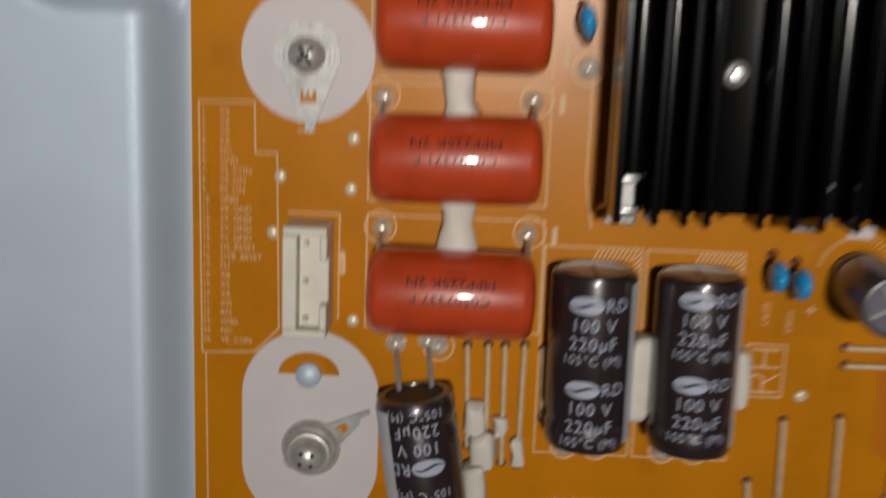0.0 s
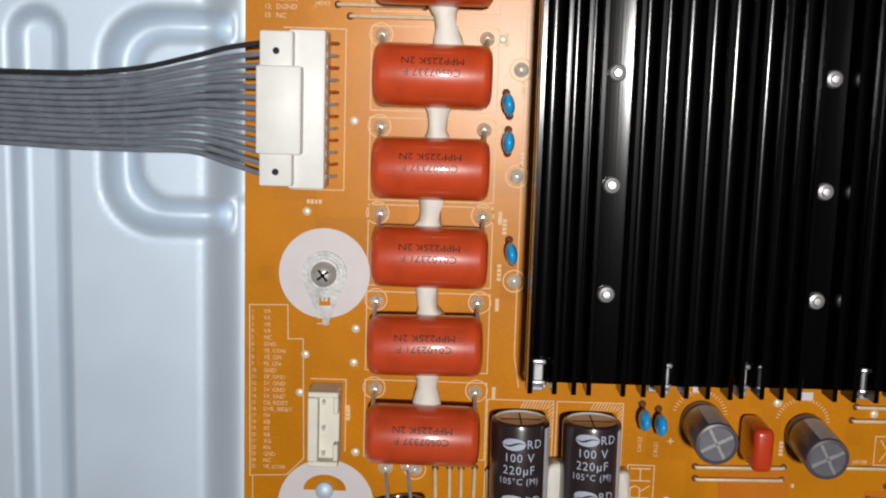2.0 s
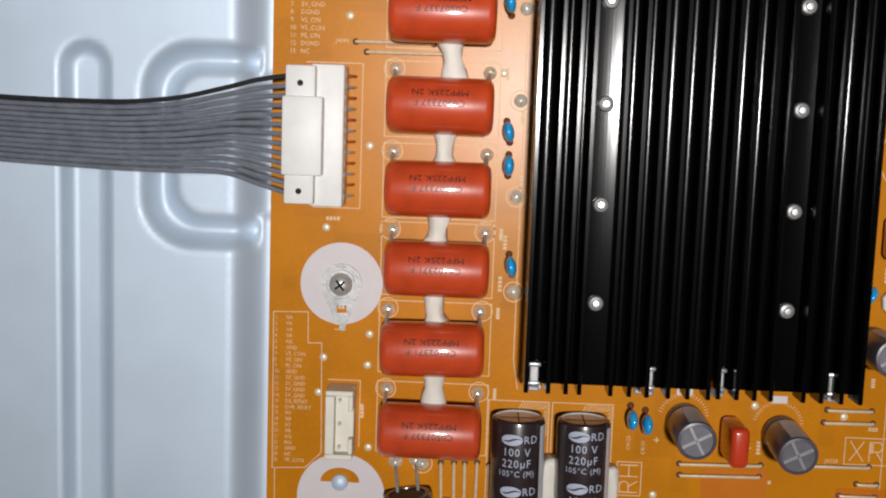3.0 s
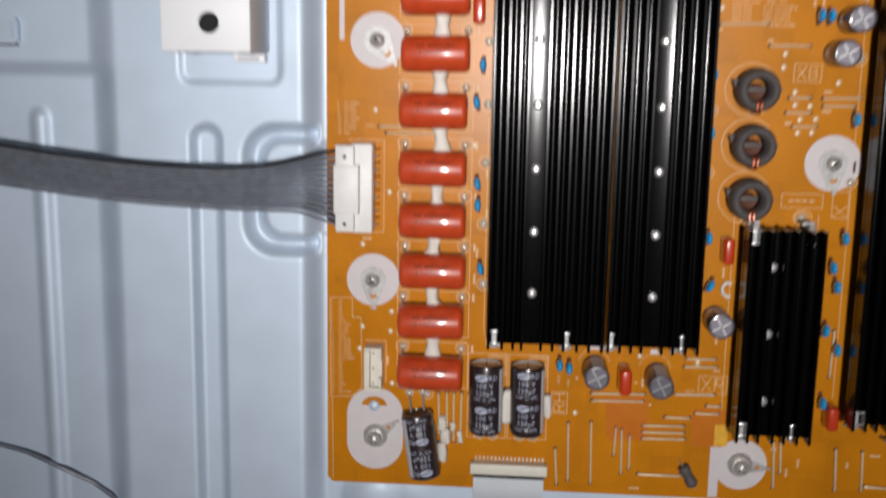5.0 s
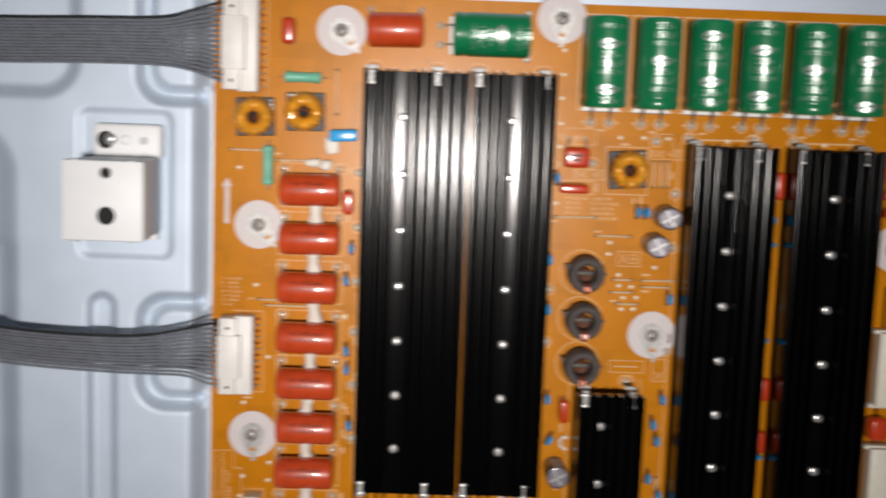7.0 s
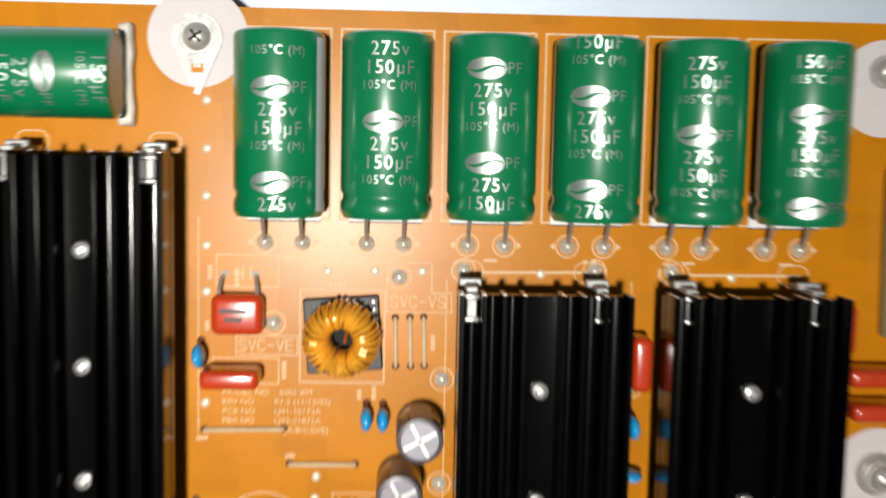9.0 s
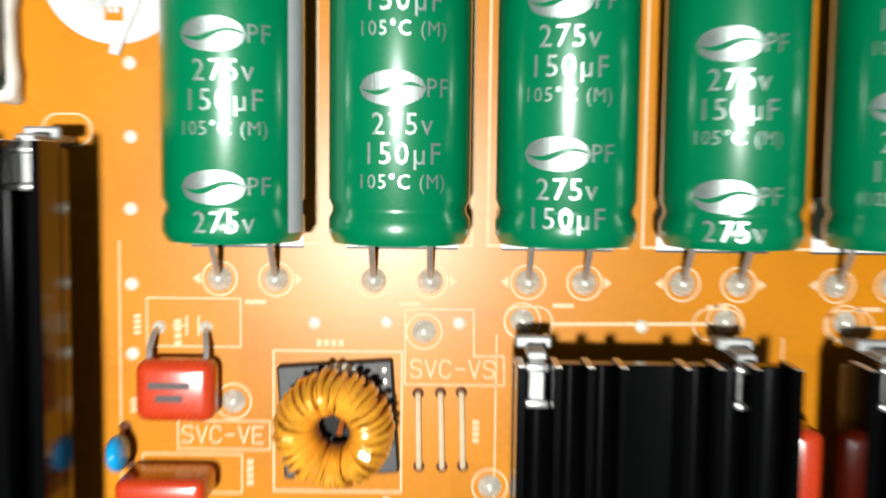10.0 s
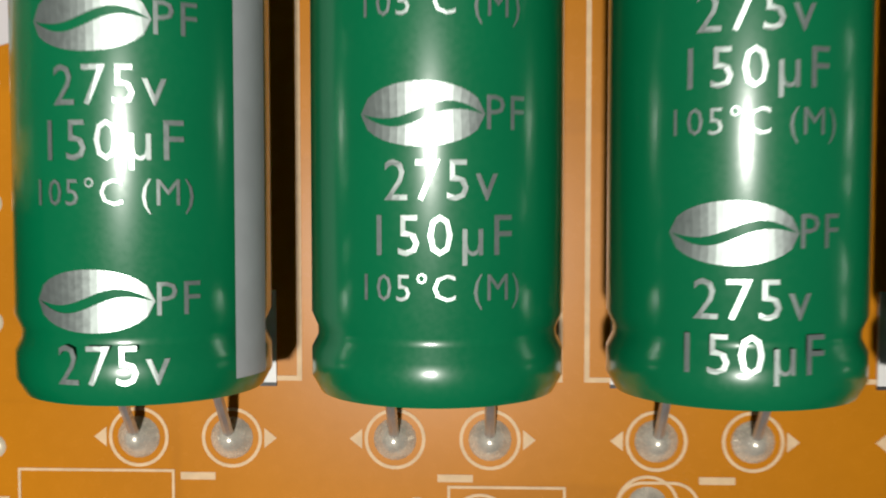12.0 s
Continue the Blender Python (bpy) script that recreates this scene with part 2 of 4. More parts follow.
# ---- chassis: pressed steel sheet with ribs and recesses ----
def soft_step(d, w):
    """1 inside (d negative), 0 outside, over a slope w wide."""
    t = np.clip(0.5 - d / w, 0, 1)
    return t * t * (3 - 2 * t)


def rounded(x, y, x0, x1, y0, y1, r):
    """Signed distance to a rounded rectangle."""
    qx, qy = np.abs(x - (x0 + x1) / 2) - (x1 - x0) / 2 + r, np.abs(y - (y0 + y1) / 2) - (y1 - y0) / 2 + r
    return np.hypot(np.maximum(qx, 0), np.maximum(qy, 0)) + np.minimum(np.maximum(qx, qy), 0) - r


def chassis_height(x, y):
    z = -16.5 + 6.5 * soft_step(rounded(x, y, -700, -26, -400, 420, 12), 9)
    # notches that let the two connectors' cables through
    for y0, y1 in ((13.0, 48.0), (142.0, 200.0)):
        inner = rounded(x, y, -44.0, 20, y0, y1, 7)
        outer = rounded(x, y, -52.0, 20, y0 - 7.5, y1 + 7.0, 12)
        z = z - 4.8 * soft_step(np.maximum(outer, -inner) + 1.2, 5.0) * (x < -24)
        z = z - 1.2 * soft_step(inner, 3.0)
    z = z - 3.6 * soft_step(rounded(x, y, -700, -77, 137.5, 230, 15), 7)
    z = z - 3.4 * soft_step(rounded(x, y, -73.0, -60.5, -600, 55.0, 6.2) + 1.2, 3.2)
    z = z + 2.0 * soft_step(rounded(x, y, -139, -131.5, -600, 59, 3.7) + 1.0, 4.0)
    low = soft_step(rounded(x, y, -700, -107, -900, 121, 18), 13)
    pad = soft_step(rounded(x, y, -158.5, -60, 74.5, 180, 9), 7)
    z = z - 5.5 * low - 3.8 * low * (1 - pad)
    z = z - 1.3 * soft_step(rounded(x, y, -75.5, -37.5, 70.5, 131, 4), 2.0)
    for bx, by in ((-1, -95), (138, -92), (260, -95)):
        z = z + 4.5 * soft_step(np.hypot(x - bx, y - by) - 11, 9)
    return z


xs = np.concatenate([np.arange(-600, -190, 20.0), np.arange(-190, -14, 1.1), np.arange(-14, 330, 6.0), np.arange(330, 760, 20.0)])
ys = np.concatenate([np.arange(-420, -130, 20.0), np.arange(-130, 200, 1.3), np.arange(200, 500, 20.0)])
gx, gy = np.meshgrid(xs, ys)
gz = chassis_height(gx, gy)
verts = np.stack([gx, gy, gz], -1).reshape(-1, 3) * MM
nx, ny = len(xs), len(ys)
idx = np.arange(nx * ny).reshape(ny, nx)
quads = np.stack([idx[:-1, :-1], idx[:-1, 1:], idx[1:, 1:], idx[1:, :-1]], -1).reshape(-1, 4)
me = bpy.data.meshes.new("chassis_panel")
me.from_pydata(verts.tolist(), [], quads.tolist())
me.materials.append(CHASSIS)
for p in me.polygons:
    p.use_smooth = True
chassis = tagged(new("chassis_panel", me), "pale blue-grey pressed steel chassis panel with ribs and recesses", "panel", kind="structure")
sheet = chassis.modifiers.new("thickness", "SOLIDIFY")
sheet.thickness, sheet.offset = 0.001, -1

# ---- circuit board ----
BX0, BY0, BY1, TH = -18.1, -81.8, 179.8, 1.6
board = thing("circuit_board", 0, 0, 0, 0, "orange-brown phenolic circuit board with white printing", "circuit board")
outline = [(BX0 + 2, BY0), (259.2, BY0), (259.2, 69.5), (262.0, 72.6), (268.3, 76.0), (268.3, BY1), (BX0 + 2, BY1), (BX0, BY1 - 2), (BX0, BY0 + 2)]
part("laminate", prism(outline, -TH, 0), PCB, board, smooth=False)
side_board = thing("circuit_board", 0, 0, 0, 0, "second orange-brown circuit board beyond a narrow gap", "circuit board")
part("laminate", prism([(260.6, BY0), (345, BY0), (345, BY1), (269.6, BY1), (269.6, 73.6), (263.4, 70.8), (260.6, 67.6)], -TH, 0), PCB, side_board, smooth=False)
Z0, Z1 = 0.0, 0.06


def pad_disc(x, y, r=9.9, outline=None, hole=None):
    lo, hi = (-99, 267.8) if x < 269 else (270.4, 999)
    bm = prism([(min(max(x + a, lo), hi), y + b) for a, b in (outline or stadium(2 * r, 2 * r, r, 14))], Z0, Z1 + 0.05)
    return part("mounting_pad", bm, SILK_WHITE, board if x < 269 else side_board, "matt white printed mounting pad", smooth=False)


for x, y in ((-0.7, -1.0), (0.6, 87.0), (163.6, 46.6), (138.8, -67.6), (32.5, 165.9), (120.3, 173.7), (262.7, 85.8), (259.6, 166.6), (279.0, 166.6)):
    pad_disc(x, y)
pad_disc(0.3, -59.4, outline=stadium(21.6, 32.8, 10.8, 14))
part("printed_strip", prism([(127.5, -81), (131, -81), (131, -60), (127.5, -60)], Z0, Z1 + 0.03), SILK_WHITE, board, smooth=False)

# standoffs between chassis and board
for x, y in ((-0.7, -1.0), (0.6, 87.0), (163.6, 46.6), (138.8, -67.6), (32.5, 165.9), (120.3, 173.7), (262.7, 85.8), (0.5, -62.5), (279, 166.6)):
    post = thing("standoff", x, y, -16.5, 0, "zinc plated steel standoff under the circuit board", "standoff", "board standoffs")
    part("post", lathe([(0, 0), (3.5, 0), (3.5, 16.5 - TH), (0, 16.5 - TH)], seg=12), STEEL, post)


def screw_with_lug(x, y, turn=0, tall=2.4, name="mounting_screw", bigger=False):
    s = thing(name, x, y, 0, turn, "zinc plated pan head screw with washer on a white pad", "screw", "board mounting screws")
    if tall > 3:
        # a screw with a captive conical washer and a coiled spring washer under its head
        part("washer", lathe([(2.0, 1.9), (3.4, 1.7), (4.3, 1.0), (4.7, 0.3), (4.7, 0.12), (2.0, 0.12)], seg=36), NICKEL, s)
        part("spring_washer", lathe([(2.6, 2.9), (3.3, 2.8), (3.5, 2.3), (3.3, 1.9), (2.6, 1.8)], seg=32), NICKEL, s)
        head = lathe([(0, tall + 1.1), (0.7, tall + 1.05), (1.7, tall + 0.7), (2.5, tall), (2.9, tall - 0.9), (2.9, 2.6), (0, 2.6)], seg=28)
    else:
        part("washer", ring_flat(1.2, 3.4, 0.76, 1.25, 32), TINPLATE, s)
        head = lathe([(0, tall + 0.9), (0.6, tall + 0.9), (1.7, tall + 0.6), (2.4, tall), (2.75, tall - 0.8), (2.8, 0.8), (0, 0.8)], seg=28)
    top = part("screw_head", head, NICKEL, s)
    cross = box(-1.5, 1.5, -0.28, 0.28, tall + 0.75, tall + 0.96)
    box(-0.28, 0.28, -1.5, 1.5, tall + 0.75, tall + 0.96, bm=cross)
    cross.transform(Matrix.Rotation(radians(38), 4, "Z"))
    part("cross_slot", cross, HOLE, top)
    return s


def ground_lug(x, y, turn, slim=1.0):
    """A tear-shaped tag with a ring, a square window and a narrow tip."""
    g = thing("ground_lug", x, y, 0, turn, "tin plated tear-shaped ground lug under the screw", "lug", "ground lugs")
    n, R = 20, 4.9
    outer = [(R * math.cos(radians(200 - 220 * k / n)), R * math.sin(radians(200 - 220 * k / n))) for k in range(n + 1)]
    outer = outer + [(1.7, -8.4), (0.5, -11.4), (-0.8, -11.2), (-0.4, -9.6), (-1.9, -8.6)]
    shape = [(px * slim, py) for px, py in outer]
    plate = part("plate", prism(shape, 0.12, 0.75), TINPLATE, g, smooth=False)
    part("pressed_rim", ring_flat(3.5 * slim, 4.1 * slim, 0.7, 1.05, 32), TINPLATE, plate)
    part("window", prism([(-1.2 * slim, -7.0), (1.2 * slim, -7.0), (1.2 * slim, -5.2), (-1.2 * slim, -5.2)], 0.76, 0.80), PCB, plate, smooth=False)
    for px in (-0.7, 0.1):
        part("tooth", box(px * slim, (px + 0.55) * slim, -6.0, -5.1, 0.78, 1.0), TINPLATE, plate)
    return g


screw_with_lug(-0.7, -1.0)
ground_lug(-0.7, -1.0, 2)
screw_with_lug(0.6, 87.0)
ground_lug(0.6, 87.0, 38)
screw_with_lug(163.6, 46.6)
ground_lug(163.6, 46.6, 5)
screw_with_lug(138.8, -67.6, tall=4)
ground_lug(138.8, -67.6, 84, 0.6)
screw_with_lug(32.5, 165.9)
ground_lug(32.5, 165.9, 40)
screw_with_lug(120.3, 173.7)
ground_lug(120.3, 173.7, 0)
screw_with_lug(262.7, 85.8, tall=4)
screw_with_lug(0.5, -62.3, tall=4.5)
screw_with_lug(259.6, 170)
screw_with_lug(279, 166.6, tall=4)
pilot = thing("locating_pin", 0.0, -50.2, 0, 0, "white plastic locating pin in the board slot", "pin")
part("slot", prism([(4.8 * math.cos(radians(180 * k / 16)), 3.6 * math.sin(radians(180 * k / 16))) for k in range(17)], 0.08, 0.16), PCB, pilot, "bare orange board crescent", smooth=False)
part("pin", lathe([(0, 1.6), (1.2, 1.5), (2.0, 0.9), (2.1, 0.1), (0, 0.1)], seg=20), CHASSIS, pilot)


# ---- heatsinks ----
def heatsink(x0, x1, y0, y1, fins, rivet_x, rivet_ys, clips):
    h = thing("heatsink", x0, y0, 0, 0, "black anodised finned aluminium heatsink standing on the circuit board", "heatsink", "heatsinks")
    w, l = x1 - x0, y1 - y0
    plate = box(0, w, 0.8, l - 0.8, 10.5, 13.4, 0.25, 1)
    slab = part("base_plate", plate, ANOD, h)
    for fx in fins:
        f = part("fin", box(fx - 0.5, fx + 0.5, 0, l, 13.0, 19.6, 0.12, 1), ANOD, h)
        part("sawn_end", box(fx - 0.42, fx + 0.42, l - 0.1, l + 0.08, 13.4, 19.3), STEEL, f, "bare sawn aluminium end")
    # extruded channels between the fins, hollowed where they are narrow
    for a, b in zip(fins, fins[1:]):
        lo, hi = a + 0.45, b - 0.45
        deep = 0.55 if b - a < 6 else 0.1
        bm = bmesh.new()
        rows = [[bm.verts.new((lo + (hi - lo) * k / 12, yy, 13.42 + deep * (k / 6 - 1) ** 2)) for k in range(13)] for yy in (0.9, l - 0.9)]
        for k in range(12):
            bm.faces.new((rows[0][k], rows[0][k + 1], rows[1][k + 1], rows[1][k]))
        part("channel", bm, ANOD, slab)
    for ry in rivet_ys:
        bm = lathe([(0, 15.2), (0.7, 15.15), (0.9, 14.8), (1.5, 14.6), (1.75, 14.1), (1.8, 13.3), (0, 13.3)], seg=20, at=(rivet_x - x0, ry - y0, 0))
        part("rivet", bm, STEEL, slab, "bright round rivet head")
    for cx, end in clips:
        yy, s = (0, 1) if end == 0 else (l, -1)
        bm = box(cx - 1.0, cx + 1.0, min(yy + s * 0.2, yy + s * 5.6), max(yy + s * 0.2, yy + s * 5.6), 13.5, 14.1, 0.25, 1)
        box(cx - 1.2, cx + 1.2, min(yy - s * 0.9, yy + s * 0.2), max(yy - s * 0.9, yy + s * 0.2), 0.0, 14.1, 0.25, 1, bm)
        clip = part("mounting_clip", bm, TINPLATE, h, "tinned steel mounting clip")
        for d in (0.5, 4.9):
            part("bent_tab", box(cx - 1.45, cx + 1.45, min(yy + s * d, yy + s * (d + 1.0)), max(yy + s * d, yy + s * (d + 1.0)), 13.6, 14.9, 0.35, 2), STEEL, clip)
        part("foot", box(cx - 2.3, cx + 2.3, min(yy - s * 1.9, yy - s * 0.3), max(yy - s * 1.9, yy - s * 0.3), 8.0, 9.0, 0.3, 1), TINPLATE, clip)
    # the transistors below carry the plate
    for ry in rivet_ys:
        part("transistor", box(rivet_x - x0 - 7, rivet_x - x0 + 7, ry - y0 - 8, ry - y0 + 8, 0.0, 10.5, 0.4, 1), BLACK, h, "black plastic power transistor under the plate")
    return h


P7 = [-1.1 + 22.25 * k for k in range(7)]
heatsink(42.8, 84.2, -20.9, 150.8, [0.6, 5.5, 9.4, 12.4, 19.3, 23.4, 27.3, 32.0, 36.3, 40.8], 58.5, P7, ((2.6, 0), (28.5, 0), (2.8, 1), (28.5, 1)))
heatsink(85.2, 117.6, -20.6, 150.9, [0.6, 4.7, 8.6, 12.2, 19.3, 23.2, 27.6, 31.8], 101.1, P7, ((2.0, 0), (27.5, 0), (2.5, 1), (28.5, 1)))
heatsink(132.0, 158.6, -52.0, 24.8, [0.6, 4.4, 8.0, 13.0, 17.0, 21.6, 26.0], 142.0, [11.0, -13.2, -38.0], ((3.5, 0), (21.5, 0), (3.5, 1), (22.5, 1)))
heatsink(172.0, 205.2, -46.0, 125.6, [0.6, 4.8, 8.6, 12.4, 19.8, 23.6, 27.8, 32.6], 188.4, [106.3 - 22.25 * k for k in range(7)], ((2.8, 1), (28.0, 1), (3, 0), (28, 0)))
heatsink(212.5, 247.2, -46.0, 125.6, [0.6, 4.8, 8.6, 12.4, 21.6, 25.6, 29.8, 34.1], 230.2, [106.2 - 22.25 * k for k in range(7)], ((5, 1), (30, 1), (3, 0), (28, 0)))


# ---- capacitors ----
def film_capacitor(x, y, turn=0, length=24.4, dia=13.0, words=("MPP225K 2N", "C0507337 F")):
    c = thing("film_capacitor", x, y, 0, turn, "glossy brick-red axial film capacitor lying on the board", "capacitor", "red film capacitors")
    r, e = dia / 2, length / 2
    prof = [(0, -e), (r * 0.62, -e), (r * 0.82, -e + 0.25), (r * 0.95, -e + 0.9), (r, -e + 1.9), (r, e - 1.9), (r * 0.95, e - 0.9), (r * 0.82, e - 0.25), (r * 0.62, e), (0, e)]
    bm = lathe(prof, "x", 40, (0, 0, r * 0.97 + 0.2))
    for v in bm.verts:
        v.co.z = 0.2 + (v.co.z - 0.2) * 0.97
    shell = part("body", bm, RED, c)
    for s in (-1, 1):
        px, py = s * (e - 1.2), r + 1.6
        wire = tube([(px, r * 0.55, r * 1.1), (px, r * 0.98, r * 0.85), (px, py - 0.3, 2.4), (px, py, 0.0)], 0.42)
        part("lead", wire, STEEL, c, "tinned wire lead")
        part("solder_joint", lathe([(0, 1.7), (0.5, 1.6), (0.9, 1.0), (1.4, 0.3), (1.6, 0.02)], seg=16, at=(px, py, 0)), SOLDER, c)
    if words:
        for k, text in enumerate(words):
            bm = letters(text, 1.45, "CENTER", 1.0, 1.15)
            bm.transform(Matrix.Rotation(radians(180), 4, "Z") @ Matrix.Translation((0, -1.2 + k * 2.4 - 1.8, 0)))
            for v in bm.verts:
                a = radians(90) - (v.co.y + 0.0) / r
                v.co = Vector((v.co.x, (r + 0.05) * math.cos(a), 0.2 + 0.97 * r + 0.97 * (r + 0.05) * math.sin(a)))
            part("printing", bm, INK_DARK, shell, smooth=False)
    return c


RY = [102.2, 82.5, 62.5, 41.9, 22.8, 4.2, -14.8, -34.6]
RX = [21.9, 22.2, 21.7, 21.8, 21.9, 22.2, 21.8, 21.8]
for k, (x, y) in enumerate(zip(RX, RY)):
    film_capacitor(x, y, random.uniform(-1.2, 1.2), words=("MPP225K 2N", "C0102371 F" if k in (5, 6) else "C0507337 F"))
film_capacitor(54.2, 166.3, 1, 22.5, 13.6, None)
# white silicone between the red capacitors
for k, (y0, y1) in enumerate(zip(RY, RY[1:])):
    g = thing("glue_bead", (24.0, 23.6, 24.2, 23.0, 22.0, 22.0, 22.4)[k], (y0 + y1) / 2, 0, random.uniform(-10, 10), "white silicone glue bead between two capacitors", "glue", "glue beads")
    bm = box(-2.5, 2.5, -(y0 - y1) / 2 + 2.2, (y0 - y1) / 2 - 2.2, 0, 5.2, 1.6, 3)
    bmesh.ops.subdivide_edges(bm, edges=[e for e in bm.edges if abs(e.verts[0].co.y - e.verts[1].co.y) > 4], cuts=5)
    for v in bm.verts:
        v.co.x *= 0.8 + 0.5 * min(1, abs(v.co.y + 1.0) / 5.5) ** 2 + (0.25 if v.co.y < -2 else 0)
        v.co += Vector(noise.noise_vector(v.co * 0.35 + Vector((k * 7, 0, 0)))) * 0.7 * (v.co.z > 0.1)
        v.co.z = max(v.co.z, 0)
    part("bead", bm, GLUE, g)


def logo(r, centre_angle, y, w, h, mat, parent, shift):
    """A plain oval badge with a wavy gap across it."""
    bm, n = bmesh.new(), 16
    for side in (-1, 1):
        arc, wave = [], []
        for k in range(n + 1):
            u = -1 + 2 * k / n
            arc.append((w / 2 * u, side * h / 2 * math.sqrt(max(0.0, 1 - u * u))))
            wave.append((w / 2 * u * 0.97, h * (0.13 * math.sin(math.pi * u) + side * 0.085 * (1 - u * u))))
        for k in range(n):
            quad = (arc[k], arc[k + 1], wave[k + 1], wave[k])
            bm.faces.new([bm.verts.new((px, py, 0.05)) for px, py in quad])
    bmesh.ops.remove_doubles(bm, verts=bm.verts, dist=0.0005)
    bm.transform(Matrix.Translation((0, y, 0)))
    return part("badge", wrap(bm, r, centre_angle, shift), mat, parent, smooth=False)


def lying_can(name, x, y, turn, dia, length, mat, ink, label, group, lines, tilt=90, stripe=None, lift=0.2, offset=0.0, lead_gap=7.5, lead_len=6.0, leads=True, text=1.0):
    """An electrolytic capacitor on its side: vent end at +y, leads out of the rubber end at -y, standing at the lead end."""
    c = thing(name, x, y, 0, turn, label, "capacitor", group)
    r, z = dia / 2, dia / 2 + lift
    prof = [(0, 0.5), (r * 0.72, 0.5), (r * 0.74, 0.0), (r * 0.93, 0.1), (r, 1.2), (r, 3.0), (r * 0.95, 3.9), (r * 0.95, 4.5), (r, 5.5), (r, length - 1.2), (r * 0.97, length - 0.4), (r * 0.88, length)]
    can = part("sleeve", lathe(prof, "y", 44, (0, 0, z)), mat, c)
    part("end_cap", lathe([(r * 0.88, length - 0.15), (r * 0.84, length - 0.5), (0, length - 0.5)], "y", 36, (0, 0, z)), CREAM if mat is GREEN else ENDCAP, c, "bare metal vent end")
    if mat is not GREEN:
        bm = box(-r * 0.7, r * 0.7, length - 0.5, length - 0.42, z - 0.15, z + 0.15)
        box(-0.15, 0.15, length - 0.5, length - 0.42, z - r * 0.7, z + r * 0.7, bm=bm)
        part("vent_score", bm, HOLE, c)
    if mat is GREEN:
        part("insulating_sheet", box(-7.4, 7.4, -1.3, 6.0, 0.02, 0.3), NYLON, c, "white plastic sheet under the can")
        # black strip painting the shadow line along the sheet's front
        part("sheet_shadow", box(-7.4, 7.4, -1.6, -1.3, 0.02, 0.3), BLACK, c)
    part("rubber_bung", lathe([(0, 0.3), (r * 0.73, 0.3)], "y", 30, (0, 0, z)), BLACK, c)
    if leads:
        for s in (-1, 1):
            lx = s * lead_gap / 2
            part("lead", tube([(lx, 1, z * 0.6), (lx, -lead_len * 0.25, z * 0.5), (lx, -lead_len * 0.6, z * 0.30), (lx, -lead_len * 0.85, z * 0.16), (lx, -lead_len, 0)], 0.42), STEEL, c, "tinned wire lead")
            part("solder_joint", lathe([(0, 1.5), (0.6, 1.35), (1.1, 0.7), (1.55, 0.25), (1.7, 0.02)], seg=18, at=(lx, -lead_len, 0)), SOLDER, c)
    if stripe:
        a0, a1 = stripe
        bm = bmesh.new()
        rows = [[bm.verts.new(((r + 0.04) * math.cos(radians(a0 + (a1 - a0) * k / 8)), yy, z + (r + 0.04) * math.sin(radians(a0 + (a1 - a0) * k / 8)))) for k in range(9)] for yy in (1.3, length - 1.3)]
        for k in range(8):
            bm.faces.new((rows[0][k], rows[0][k + 1], rows[1][k + 1], rows[1][k]))
        part("polarity_stripe", bm, GREYSTRIPE, can)
    pitch = lines["pitch"]
    yy = length - 2.0 - offset
    while yy > 2.0:
        for dx, dy, size, body in lines["rows"]:
            py = yy + dy
            if not (1.5 < py < length - 1.2):
                continue
            if body == "badge":
                logo(r, tilt - math.degrees(dx / r), py, size * 2.0, size, ink, can, (0, 0, z))
            else:
                bm = letters(body, size, "CENTER", 1.12, 0.95, 0.0)
                bm.transform(Matrix.Translation((dx, py, 0.05)))
                part("printing", wrap(bm, r, tilt, (0, 0, z)), ink, can, smooth=False)
        yy -= pitch
    return c


GREEN_LINES = {"pitch": 17.5, "rows": [(-1.2, 0, 4.0, "badge"), (4.2, 0, 2.2, "PF"), (0, -4.2, 2.6, "275v"), (0, -7.6, 2.6, "150µF"), (0, -10.8, 1.7, "105°C (M)")]}
for k, (off, tilt) in enumerate(((8.9, 87), (14.8, 86), (4.6, 96), (9.3, 103), (16.2, 103), (12.0, 96))):
    lying_can("electrolytic_capacitor", 137.4 + 20.5 * k, 139.0, 0, 17.4, 35.2, GREEN, INK_GREEN, "large glossy green sleeved electrolytic capacitor lying on its side", "green capacitors", GREEN_LINES, tilt=tilt, stripe=(8, 32) if k == 0 else None, offset=off - 17.5, lead_len=5.8)
lying_can("electrolytic_capacitor", 77.0, 165.5, -90, 17.2, 30.0, GREEN, INK_GREEN, "green sleeved electrolytic capacitor lying crosswise near the heatsink", "green capacitors", GREEN_LINES, tilt=80, offset=-8, lead_len=5.0)
BLACK_LINES = {"pitch": 12.4, "rows": [(-1.2, 0, 2.6, "badge"), (3.3, 0, 1.9, "RD"), (0, -3.0, 1.9, "100 V"), (0, -5.7, 1.9, "220µF"), (0, -8.1, 1.4, "105°C (M)")]}
for x, off in ((42.9, 2.2), (58.3, 0.8)):
    lying_can("electrolytic_capacitor", x, -56.4, 0.5, 12.6, 26.6, BLACKCAP, INK, "dark brown electrolytic capacitor lying on its side with white print", "dark capacitors", BLACK_LINES, tilt=94, stripe=(5, 38), offset=off, lead_gap=5, lead_len=3.6)
lying_can("electrolytic_capacitor", 16.9, -50.2, 188.5, 12.0, 25.2, BLACKCAP, INK, "dark brown electrolytic capacitor leaning loose near the board corner", "dark capacitors", BLACK_LINES, tilt=92, stripe=(12, 50), offset=1.0, lead_gap=5, lead_len=6.2)


